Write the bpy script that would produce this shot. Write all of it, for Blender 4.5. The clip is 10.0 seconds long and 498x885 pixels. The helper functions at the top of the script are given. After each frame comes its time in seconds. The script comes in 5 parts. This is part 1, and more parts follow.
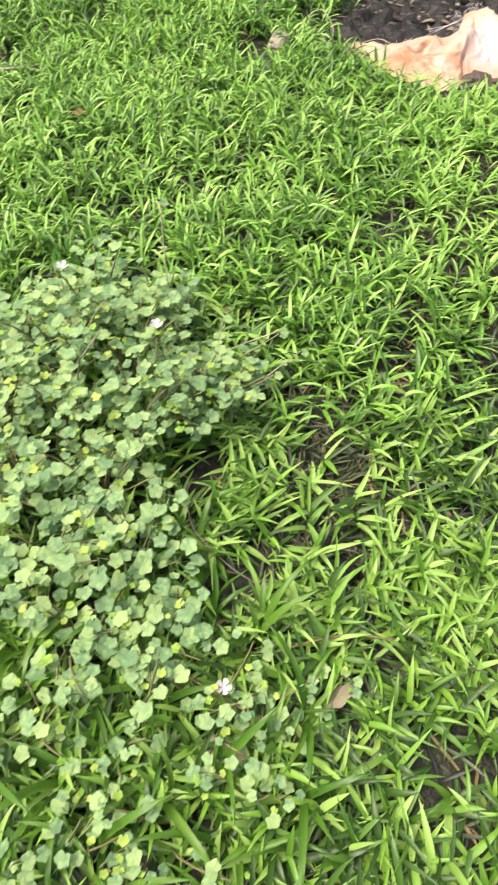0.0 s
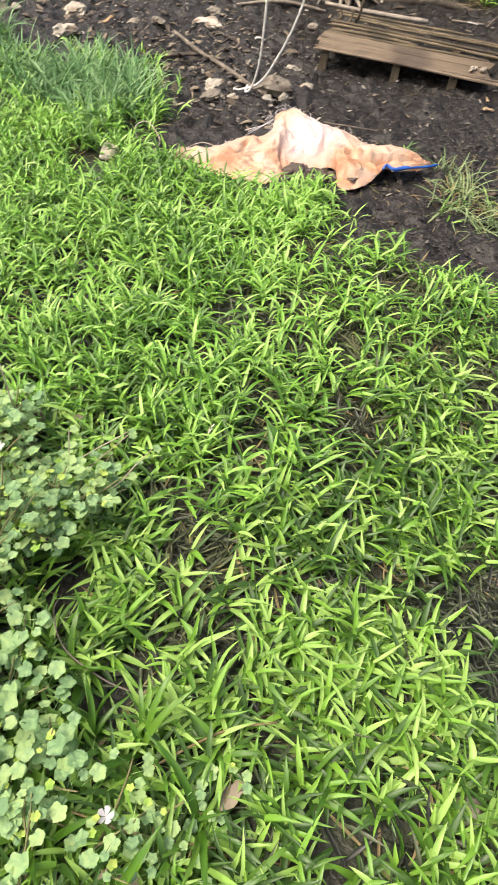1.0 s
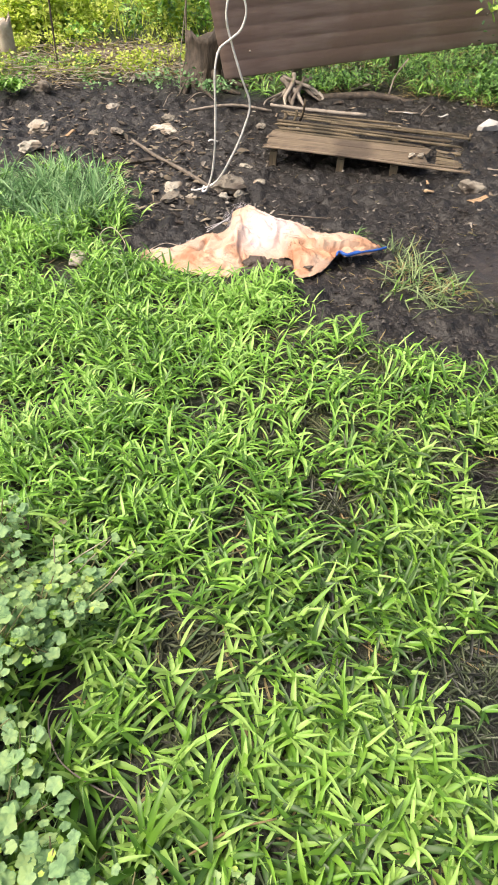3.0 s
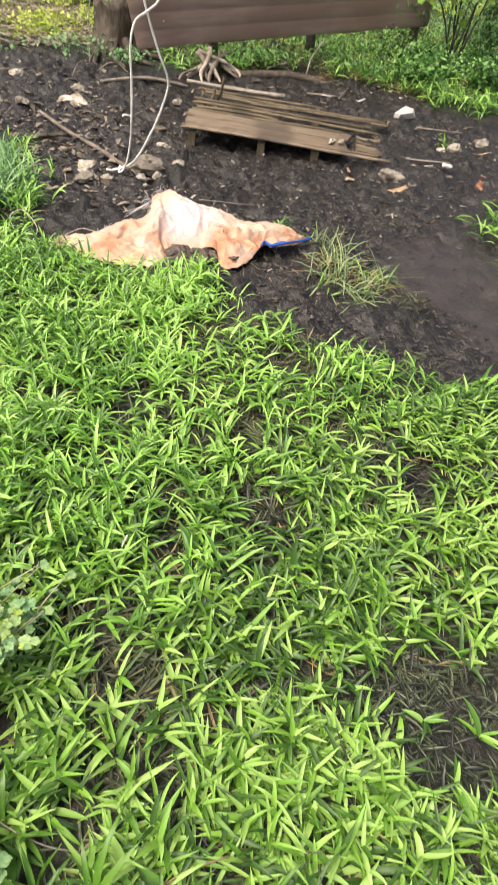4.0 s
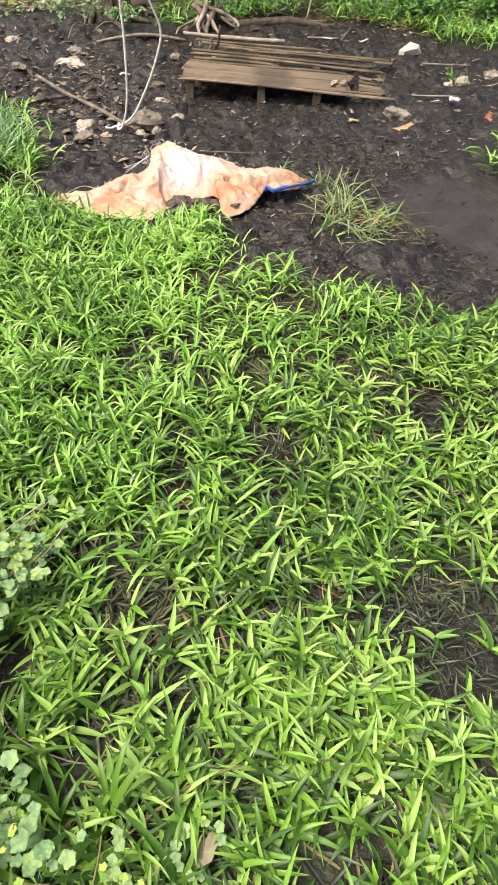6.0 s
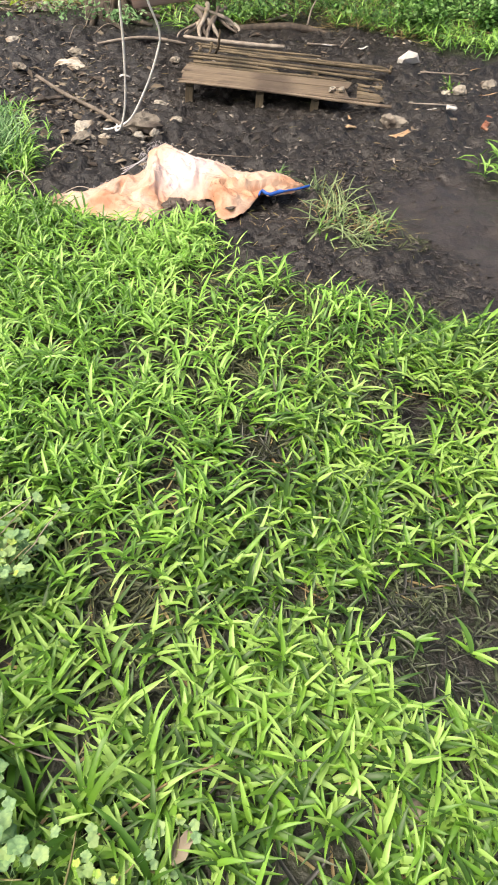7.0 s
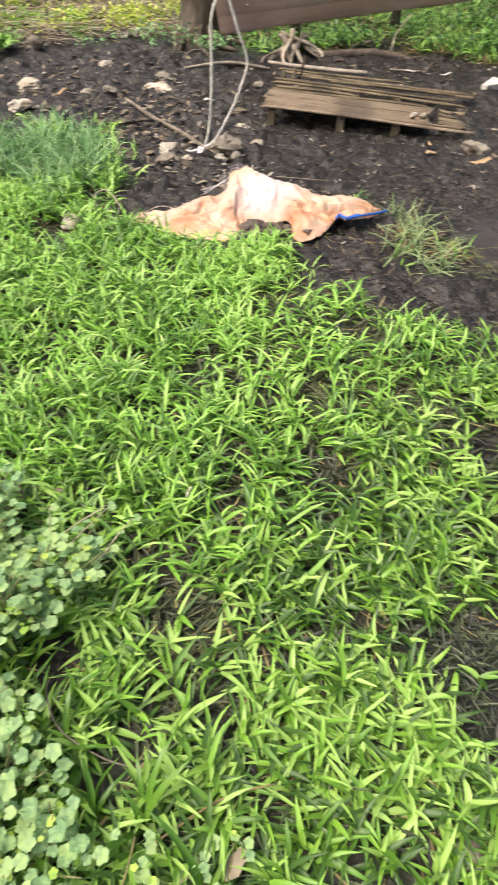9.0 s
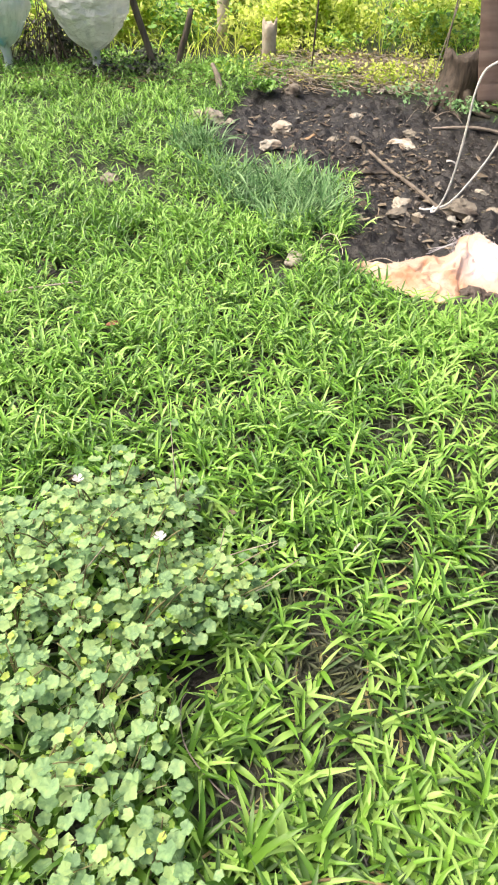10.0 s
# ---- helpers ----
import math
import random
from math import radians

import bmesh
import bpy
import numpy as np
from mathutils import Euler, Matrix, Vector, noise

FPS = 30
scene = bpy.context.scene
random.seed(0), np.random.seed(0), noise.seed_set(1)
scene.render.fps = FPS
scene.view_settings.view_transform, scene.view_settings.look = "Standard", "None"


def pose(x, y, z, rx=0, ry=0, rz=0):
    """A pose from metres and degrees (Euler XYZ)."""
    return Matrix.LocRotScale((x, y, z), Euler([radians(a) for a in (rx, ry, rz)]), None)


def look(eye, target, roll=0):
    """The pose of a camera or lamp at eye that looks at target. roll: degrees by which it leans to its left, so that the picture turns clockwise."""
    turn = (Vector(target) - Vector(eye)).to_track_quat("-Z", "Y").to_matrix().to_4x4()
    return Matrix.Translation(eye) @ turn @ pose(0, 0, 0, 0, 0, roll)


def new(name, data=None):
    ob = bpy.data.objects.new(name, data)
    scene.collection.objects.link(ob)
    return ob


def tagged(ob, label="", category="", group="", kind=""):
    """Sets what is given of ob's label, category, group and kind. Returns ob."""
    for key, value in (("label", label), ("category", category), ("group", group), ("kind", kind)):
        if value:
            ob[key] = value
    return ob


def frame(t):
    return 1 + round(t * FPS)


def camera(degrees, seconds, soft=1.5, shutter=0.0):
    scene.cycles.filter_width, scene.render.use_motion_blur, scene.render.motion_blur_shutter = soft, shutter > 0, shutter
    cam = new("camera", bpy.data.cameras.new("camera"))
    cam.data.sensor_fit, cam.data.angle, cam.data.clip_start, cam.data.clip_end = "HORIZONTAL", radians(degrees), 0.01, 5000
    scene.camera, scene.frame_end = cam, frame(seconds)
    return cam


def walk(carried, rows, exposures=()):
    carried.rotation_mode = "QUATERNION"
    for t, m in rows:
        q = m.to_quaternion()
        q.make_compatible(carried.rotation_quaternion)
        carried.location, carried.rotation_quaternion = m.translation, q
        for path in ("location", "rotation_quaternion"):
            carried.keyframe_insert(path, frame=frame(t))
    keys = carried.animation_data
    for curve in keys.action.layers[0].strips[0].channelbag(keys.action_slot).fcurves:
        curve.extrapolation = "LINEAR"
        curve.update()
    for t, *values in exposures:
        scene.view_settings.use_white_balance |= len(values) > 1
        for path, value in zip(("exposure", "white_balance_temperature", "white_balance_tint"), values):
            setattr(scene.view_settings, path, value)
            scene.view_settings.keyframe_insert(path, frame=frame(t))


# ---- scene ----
cam = camera(42.2, 10.0, soft=1.7, shutter=0.25)
PATH = [
    (0, (0.169, 0.078, 1.199), (0.204, 1.228, -0.437), 3.4),
    (0.5, (0.228, 0.117, 1.223), (0.414, 1.343, -0.347), 5.3),
    (1, (0.284, 0.089, 1.253), (0.601, 1.386, -0.236), 3.6),
    (1.5, (0.315, 0.069, 1.265), (0.698, 1.379, -0.196), 2.9),
    (2, (0.316, 0.076, 1.282), (0.691, 1.442, -0.13), -0.3),
    (2.2, (0.325, 0.074, 1.295), (0.707, 1.483, -0.072), -2.5),
    (3.3, (0.296, 0.097, 1.374), (0.742, 1.524, 0.046), 2.5),
    (3.5, (0.294, 0.132, 1.385), (0.867, 1.549, 0.094), 5.2),
    (4, (0.287, 0.201, 1.372), (0.913, 1.493, -0.021), 6.2),
    (4.5, (0.278, 0.204, 1.345), (0.618, 1.458, -0.175), -5.2),
    (5, (0.265, 0.164, 1.34), (0.737, 1.456, -0.112), -2.4),
    (5.5, (0.278, 0.117, 1.31), (0.751, 1.403, -0.147), -1.4),
    (5.7, (0.298, 0.116, 1.307), (0.829, 1.383, -0.147), 0.7),
    (6.8, (0.342, 0.093, 1.303), (0.833, 1.369, -0.157), 0.5),
    (7, (0.342, 0.093, 1.306), (0.878, 1.365, -0.141), 2.0),
    (7.5, (0.34, 0.088, 1.316), (0.908, 1.362, -0.118), 3.3),
    (8, (0.338, 0.087, 1.313), (0.885, 1.352, -0.137), 2.7),
    (8.5, (0.335, 0.085, 1.314), (0.857, 1.376, -0.121), 2.0),
    (9, (0.306, 0.098, 1.329), (0.689, 1.458, -0.086), 0.2),
    (9.5, (0.205, 0.124, 1.337), (0.192, 1.553, -0.062), -2.5),
    (10, (0.227, 0.128, 1.338), (0.153, 1.62, 0.008), 1.2),
]
walk(cam, [(t, look(eye, target, roll)) for t, eye, target, roll in PATH],
     exposures=[(0.0, 0.86, 7150, 11), (8.5, 0.87, 7150, 11), (9.5, 0.97, 7150, 11), (10.0, 1.04, 7150, 11)])

# ---- light ----
SUN_ELEVATION, SUN_AZIMUTH = 63.0, -94.0  # azimuth: degrees to the right of +y
world = bpy.data.worlds.new("world")
scene.world = world
world.use_nodes = True
sky = world.node_tree.nodes.new("ShaderNodeTexSky")
sky.sky_type, sky.sun_disc = "NISHITA", False
sky.sun_elevation, sky.sun_rotation = radians(SUN_ELEVATION), radians(SUN_AZIMUTH)
sky.air_density, sky.dust_density, sky.ozone_density = 0.8, 6.0, 0.6
back = world.node_tree.nodes["Background"]
world.node_tree.links.new(sky.outputs[0], back.inputs[0])
back.inputs[1].default_value = 0.15
sun = new("sun", bpy.data.lights.new("sun", "SUN"))
sun.data.energy, sun.data.angle, sun.data.color = 2.1, radians(35), (1.0, 0.975, 0.94)
ce = math.cos(radians(SUN_ELEVATION))
sun.matrix_world = look((ce * math.sin(radians(SUN_AZIMUTH)) * 30, ce * math.cos(radians(SUN_AZIMUTH)) * 30, math.sin(radians(SUN_ELEVATION)) * 30), (0, 0, 0))

# ---- materials ----


def material(name, stops, scale=8.0, detail=6.0, rough=(0.6, 0.9), bump=0.0, bump_scale=60.0, metal=0.0, vary="", amount=0.0,
             translucent=0.0, spec=0.4, stretch=(1, 1, 1), second=None, second_scale=2.0, coords="Object", bump_depth=0.01):
    """A procedural surface: colours from a noise ramp, an optional second colour in large stains, random variation per object or island, fine relief."""
    m = bpy.data.materials.new(name)
    m.use_nodes = True
    t, nodes = m.node_tree, m.node_tree.nodes
    b = nodes["Principled BSDF"]
    co = nodes.new("ShaderNodeTexCoord")
    mp = nodes.new("ShaderNodeMapping")
    mp.inputs["Scale"].default_value = stretch
    t.links.new(co.outputs[coords], mp.inputs[0])
    n = nodes.new("ShaderNodeTexNoise")
    n.inputs["Scale"].default_value, n.inputs["Detail"].default_value = scale, detail
    t.links.new(mp.outputs[0], n.inputs[0])
    ramp = nodes.new("ShaderNodeValToRGB")
    while len(ramp.color_ramp.elements) < len(stops):
        ramp.color_ramp.elements.new(0.5)
    for k, c in enumerate(stops):
        e = ramp.color_ramp.elements[k]
        e.position, e.color = 0.3 + 0.4 * k / max(1, len(stops) - 1), (*c, 1)
    fac = n.outputs[0]
    if vary:
        src = nodes.new("ShaderNodeObjectInfo").outputs["Random"] if vary == "object" else nodes.new("ShaderNodeNewGeometry").outputs["Random Per Island"]
        ma = nodes.new("ShaderNodeMath")
        ma.operation = "MULTIPLY_ADD"
        t.links.new(src, ma.inputs[0])
        ma.inputs[1].default_value = amount
        sub = nodes.new("ShaderNodeMath")
        sub.operation = "SUBTRACT"
        t.links.new(fac, sub.inputs[0])
        sub.inputs[1].default_value = amount / 2
        t.links.new(sub.outputs[0], ma.inputs[2])
        fac = ma.outputs[0]
    t.links.new(fac, ramp.inputs[0])
    colour = ramp.outputs[0]
    if second:
        n2 = nodes.new("ShaderNodeTexNoise")
        n2.inputs["Scale"].default_value, n2.inputs["Detail"].default_value = second_scale, 5
        t.links.new(co.outputs[coords], n2.inputs[0])
        r2 = nodes.new("ShaderNodeValToRGB")
        r2.color_ramp.elements[0].position, r2.color_ramp.elements[1].position = 0.48, 0.62
        t.links.new(n2.outputs[0], r2.inputs[0])
        mix = nodes.new("ShaderNodeMix")
        mix.data_type = "RGBA"
        t.links.new(r2.outputs[0], mix.inputs["Factor"])
        t.links.new(colour, mix.inputs["A"])
        mix.inputs["B"].default_value = (*second, 1)
        colour = mix.outputs["Result"]
    t.links.new(colour, b.inputs["Base Color"])
    rr = nodes.new("ShaderNodeMapRange")
    rr.inputs["From Min"].default_value, rr.inputs["From Max"].default_value = 0.3, 0.7
    rr.inputs["To Min"].default_value, rr.inputs["To Max"].default_value = rough
    t.links.new(n.outputs[0], rr.inputs[0])
    t.links.new(rr.outputs[0], b.inputs["Roughness"])
    b.inputs["Metallic"].default_value, b.inputs["Specular IOR Level"].default_value = metal, spec
    if bump:
        nb = nodes.new("ShaderNodeTexNoise")
        nb.inputs["Scale"].default_value, nb.inputs["Detail"].default_value = bump_scale, 8
        t.links.new(mp.outputs[0], nb.inputs[0])
        bu = nodes.new("ShaderNodeBump")
        bu.inputs["Strength"].default_value, bu.inputs["Distance"].default_value = bump, bump_depth
        t.links.new(nb.outputs[0], bu.inputs["Height"])
        t.links.new(bu.outputs[0], b.inputs["Normal"])
    if translucent:
        tr = nodes.new("ShaderNodeBsdfTranslucent")
        t.links.new(colour, tr.inputs[0])
        mx = nodes.new("ShaderNodeMixShader")
        mx.inputs[0].default_value = translucent
        t.links.new(b.outputs[0], mx.inputs[1])
        t.links.new(tr.outputs[0], mx.inputs[2])
        t.links.new(mx.outputs[0], nodes["Material Output"].inputs[0])
    return m


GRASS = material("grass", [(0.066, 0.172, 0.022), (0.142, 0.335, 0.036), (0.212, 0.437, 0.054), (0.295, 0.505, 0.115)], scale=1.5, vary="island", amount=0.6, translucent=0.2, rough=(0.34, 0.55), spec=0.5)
# Darker copy of GRASS: dimmer light on the near lawn is put into colour.
GRASS_BROAD_DIM = material("broad_grass", [(0.036, 0.094, 0.013), (0.082, 0.20, 0.02), (0.13, 0.292, 0.029), (0.185, 0.365, 0.043), (0.26, 0.43, 0.095)], scale=1.5, vary="island", amount=0.75, translucent=0.16, rough=(0.36, 0.58), spec=0.5)
GRASS_DRY = material("dry_grass", [(0.222, 0.163, 0.074), (0.311, 0.244, 0.126), (0.185, 0.185, 0.0592)], scale=3, vary="island", amount=0.4, translucent=0.25)
GRASS_BLUE = material("blue_grass", [(0.058, 0.148, 0.046), (0.15, 0.315, 0.115), (0.28, 0.45, 0.21)], scale=2, vary="island", amount=0.5, translucent=0.3, rough=(0.4, 0.6))
GRASS_TUFT = material("tuft_grass", [(0.08, 0.12, 0.055), (0.16, 0.235, 0.095), (0.26, 0.34, 0.16)], scale=2, vary="island", amount=0.5, translucent=0.25, rough=(0.4, 0.65))
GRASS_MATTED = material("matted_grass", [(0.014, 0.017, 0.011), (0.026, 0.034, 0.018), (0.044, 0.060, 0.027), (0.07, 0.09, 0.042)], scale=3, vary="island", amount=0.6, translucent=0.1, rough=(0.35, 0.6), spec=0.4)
# Grass by the wall, with the shade there put into its darker greens.
GRASS_SHADED = material("shaded_grass", [(0.025, 0.075, 0.016), (0.06, 0.17, 0.03), (0.105, 0.26, 0.05), (0.19, 0.36, 0.10)], scale=1.5, vary="island", amount=0.65, translucent=0.2, rough=(0.36, 0.58), spec=0.45)
GRASS_PRESSED = material("pressed_grass", [(0.022, 0.026, 0.013), (0.04, 0.05, 0.021), (0.062, 0.08, 0.032), (0.095, 0.105, 0.048)], scale=3, vary="island", amount=0.6, translucent=0.1, rough=(0.45, 0.7), spec=0.35)
BLADE = material("broad_blade", [(0.0518, 0.148, 0.0148), (0.0962, 0.229, 0.0222), (0.163, 0.296, 0.0444)], scale=4, vary="object", amount=0.3, translucent=0.35, rough=(0.35, 0.5), spec=0.5)
WEED = material("weed_leaf", [(0.165, 0.30, 0.14), (0.24, 0.40, 0.18), (0.305, 0.47, 0.205), (0.39, 0.55, 0.225)], scale=2.2, detail=4, vary="object", amount=0.5, translucent=0.38, rough=(0.5, 0.75))
WEED_YOUNG = material("young_leaf", [(0.22, 0.40, 0.07), (0.32, 0.49, 0.09), (0.43, 0.54, 0.13)], scale=2.2, detail=4, vary="object", amount=0.4, translucent=0.28)
STEM = material("stem", [(0.13, 0.115, 0.05), (0.21, 0.21, 0.09)], scale=20)
# Leaf colours raised to carry the strong sunlight beyond the fence.
BRUSH_SUNNED = material("brush_leaf_sunned", [(0.26, 0.38, 0.04), (0.54, 0.66, 0.11), (0.76, 0.82, 0.27)], scale=1.3, vary="island", amount=0.6, translucent=0.6)
WOOD = material("weathered_wood", [(0.03, 0.022, 0.014), (0.085, 0.063, 0.038), (0.145, 0.112, 0.068), (0.20, 0.16, 0.10)], scale=5, stretch=(1, 24, 24), bump=0.6, bump_scale=8, vary="object", amount=0.2, rough=(0.65, 0.95), second=(0.062, 0.05, 0.03), second_scale=5)
BOARD = material("worn_board", [(0.07, 0.052, 0.034), (0.125, 0.094, 0.062), (0.175, 0.134, 0.09), (0.235, 0.183, 0.128)], scale=5, stretch=(1, 14, 14), bump=0.5, bump_scale=10, vary="object", amount=0.2, rough=(0.65, 0.95), second=(0.075, 0.056, 0.04), second_scale=3)
TAN = material("fresh_wood", [(0.20, 0.12, 0.06), (0.33, 0.21, 0.115), (0.42, 0.30, 0.18)], scale=6, stretch=(1, 12, 12), bump=0.3, bump_scale=20, vary="object", amount=0.2)
STICK = material("dry_stick", [(0.12, 0.098, 0.075), (0.21, 0.175, 0.138), (0.30, 0.258, 0.21)], scale=16, bump=0.5, bump_scale=50, vary="object", amount=0.3)
CHIP = material("wood_chip", [(0.0222, 0.0178, 0.0133), (0.0592, 0.0459, 0.034), (0.111, 0.0851, 0.0629), (0.222, 0.178, 0.126)], scale=20, bump=0.3, vary="island", amount=0.7)
STONE = material("stone", [(0.14, 0.12, 0.092), (0.22, 0.195, 0.155), (0.30, 0.275, 0.225)], scale=14, bump=0.6, bump_scale=40, vary="object", amount=0.3, second=(0.09, 0.072, 0.056), second_scale=9)
PALE = material("pale_stone", [(0.22, 0.195, 0.15), (0.34, 0.31, 0.25), (0.47, 0.44, 0.37)], scale=16, bump=0.5, bump_scale=50, vary="object", amount=0.4, second=(0.25, 0.20, 0.145), second_scale=12)
PALE_BIT = material("pale_crumb", [(0.12, 0.105, 0.085), (0.22, 0.195, 0.16), (0.34, 0.31, 0.26)], scale=16, vary="island", amount=0.5)
CHALK = material("white_block", [(0.42, 0.40, 0.36), (0.52, 0.50, 0.46), (0.60, 0.58, 0.55)], scale=9, bump=0.3, bump_scale=40, second=(0.42, 0.39, 0.34), second_scale=6)
PEEL = material("red_peel", [(0.15, 0.045, 0.025), (0.25, 0.10, 0.055), (0.40, 0.24, 0.15)], scale=30, rough=(0.5, 0.7))
BARK = material("bark", [(0.037, 0.0281, 0.0207), (0.0814, 0.0629, 0.0459), (0.133, 0.107, 0.0814)], scale=9, stretch=(3, 3, 0.6), bump=0.9, bump_scale=22, vary="object", amount=0.2)
PALEBARK = material("pale_bark", [(0.259, 0.207, 0.148), (0.407, 0.348, 0.274), (0.459, 0.414, 0.34)], scale=12, bump=0.5, bump_scale=40)
ROPE = material("rope", [(0.66, 0.62, 0.56), (0.80, 0.77, 0.72)], scale=60, bump=0.6, bump_scale=160)
DRYLEAF = material("dry_leaf", [(0.065, 0.052, 0.036), (0.15, 0.12, 0.082), (0.27, 0.23, 0.165)], scale=12, vary="object", amount=0.5, translucent=0.15)
BLUE = material("blue_hem", [(0.0111, 0.0666, 0.311), (0.0222, 0.118, 0.444)], scale=30, rough=(0.4, 0.6))
PLASTIC = material("white_plastic", [(0.54, 0.57, 0.54), (0.68, 0.70, 0.67), (0.80, 0.81, 0.79)], scale=6, rough=(0.06, 0.22), translucent=0.3, bump=1.0, bump_scale=6, bump_depth=0.11, stretch=(1, 1, 2), spec=0.7)
PRINT = material("printed_plastic", [(0.12, 0.42, 0.52), (0.52, 0.62, 0.60), (0.62, 0.66, 0.62), (0.70, 0.72, 0.68)], scale=5, rough=(0.15, 0.35), translucent=0.25, bump=1.0, bump_scale=7, bump_depth=0.05, spec=0.6)
FLOWER = material("petal", [(0.555, 0.518, 0.533), (0.592, 0.577, 0.592)], translucent=0.3)
CORD = material("cord", [(0.118, 0.0962, 0.0814), (0.252, 0.215, 0.185)], scale=40, bump=0.4, bump_scale=120)
MUDLUMP = material("wet_mud", [(0.016, 0.013, 0.0115), (0.042, 0.035, 0.030)], scale=25, bump=0.8, bump_scale=60, rough=(0.22, 0.6), spec=0.5)

MUDSMEAR = material("drying_mud", [(0.045, 0.034, 0.027), (0.075, 0.057, 0.045), (0.10, 0.078, 0.062)], scale=22, bump=0.8, bump_scale=50, rough=(0.4, 0.75), spec=0.4)
MUDFLAKE = material("mud_flake", [(0.035, 0.029, 0.024), (0.07, 0.06, 0.05), (0.12, 0.105, 0.088)], scale=25, vary="island", amount=0.7, rough=(0.3, 0.7), spec=0.5)

# rusty sheet: brown with streaks along the ridges
RUST = material("rusty_sheet", [(0.185, 0.118, 0.09), (0.25, 0.175, 0.136), (0.305, 0.226, 0.182)], scale=4, stretch=(0.6, 1, 5), rough=(0.55, 0.8), bump=0.25, bump_scale=40, second=(0.21, 0.135, 0.10), second_scale=1.6)


def sack_material():
    """Woven plastic tape: a fine cross weave, the print faded to white in the middle and orange towards the ends, with creases and mud stains."""
    m = material("woven_sack", [(0.42, 0.18, 0.095), (0.50, 0.28, 0.17), (0.56, 0.39, 0.28), (0.60, 0.49, 0.42)], scale=9, detail=8, rough=(0.35, 0.55), translucent=0.06, second=(0.51, 0.37, 0.28), second_scale=4.5)
    t, nodes = m.node_tree, m.node_tree.nodes
    b = nodes["Principled BSDF"]
    co = nodes.new("ShaderNodeTexCoord")
    # the faded middle
    mp = nodes.new("ShaderNodeMapping")
    mp.inputs["Location"].default_value, mp.inputs["Scale"].default_value = (-1.15 * 3.6, -2.83 * 4.5, 0), (3.6, 4.5, 0)
    t.links.new(co.outputs["Object"], mp.inputs[0])
    ln = nodes.new("ShaderNodeVectorMath")
    ln.operation = "LENGTH"
    t.links.new(mp.outputs[0], ln.inputs[0])
    wn = nodes.new("ShaderNodeTexNoise")
    wn.inputs["Scale"].default_value, wn.inputs["Detail"].default_value = 9, 6
    t.links.new(co.outputs["Object"], wn.inputs[0])
    ad = nodes.new("ShaderNodeMath")
    t.links.new(ln.outputs["Value"], ad.inputs[0])
    t.links.new(wn.outputs[0], ad.inputs[1])
    fade = nodes.new("ShaderNodeMapRange")
    fade.inputs["From Min"].default_value, fade.inputs["From Max"].default_value = 0.65, 1.35
    fade.inputs["To Min"].default_value, fade.inputs["To Max"].default_value = 0.85, 0.0
    t.links.new(ad.outputs[0], fade.inputs[0])
    mix = nodes.new("ShaderNodeMix")
    mix.data_type = "RGBA"
    t.links.new(fade.outputs[0], mix.inputs["Factor"])
    t.links.new(b.inputs["Base Color"].links[0].from_socket, mix.inputs["A"])
    mix.inputs["B"].default_value = (0.60, 0.52, 0.515, 1)
    # worn remains of blue print
    pr = nodes.new("ShaderNodeTexNoise")
    pr.inputs["Scale"].default_value, pr.inputs["Detail"].default_value = 38, 3
    t.links.new(co.outputs["Object"], pr.inputs[0])
    pm = nodes.new("ShaderNodeMapRange")
    pm.inputs["From Min"].default_value, pm.inputs["From Max"].default_value, pm.inputs["To Max"].default_value = 0.63, 0.68, 0.5
    t.links.new(pr.outputs[0], pm.inputs[0])
    pf = nodes.new("ShaderNodeMath")
    pf.operation = "MULTIPLY"
    t.links.new(pm.outputs[0], pf.inputs[0])
    t.links.new(fade.outputs[0], pf.inputs[1])
    ink = nodes.new("ShaderNodeMix")
    ink.data_type = "RGBA"
    t.links.new(pf.outputs[0], ink.inputs["Factor"])
    t.links.new(mix.outputs["Result"], ink.inputs["A"])
    ink.inputs["B"].default_value = (0.22, 0.22, 0.42, 1)
    # sparse mud spatter
    sp = nodes.new("ShaderNodeTexNoise")
    sp.inputs["Scale"].default_value, sp.inputs["Detail"].default_value = 26, 4
    t.links.new(co.outputs["Object"], sp.inputs[0])
    sr = nodes.new("ShaderNodeMapRange")
    sr.inputs["From Min"].default_value, sr.inputs["From Max"].default_value, sr.inputs["To Max"].default_value = 0.64, 0.74, 0.7
    t.links.new(sp.outputs[0], sr.inputs[0])
    dirt = nodes.new("ShaderNodeMix")
    dirt.data_type = "RGBA"
    t.links.new(sr.outputs[0], dirt.inputs["Factor"])
    t.links.new(ink.outputs["Result"], dirt.inputs["A"])
    dirt.inputs["B"].default_value = (0.24, 0.17, 0.12, 1)
    t.links.new(dirt.outputs["Result"], b.inputs["Base Color"])
    heights = []
    for axis in ("X", "Y"):
        w = nodes.new("ShaderNodeTexWave")
        w.bands_direction = axis
        w.inputs["Scale"].default_value = 90
        t.links.new(co.outputs["Object"], w.inputs[0])
        heights.append(w)
    wv = nodes.new("ShaderNodeMath")
    t.links.new(heights[0].outputs["Fac"], wv.inputs[0])
    t.links.new(heights[1].outputs["Fac"], wv.inputs[1])
    bu = nodes.new("ShaderNodeBump")
    bu.inputs["Strength"].default_value, bu.inputs["Distance"].default_value = 0.25, 0.002
    t.links.new(wv.outputs[0], bu.inputs["Height"])
    wr = nodes.new("ShaderNodeTexNoise")
    wr.inputs["Scale"].default_value, wr.inputs["Detail"].default_value, wr.inputs["Distortion"].default_value = 15, 5, 0.9
    t.links.new(co.outputs["Object"], wr.inputs[0])
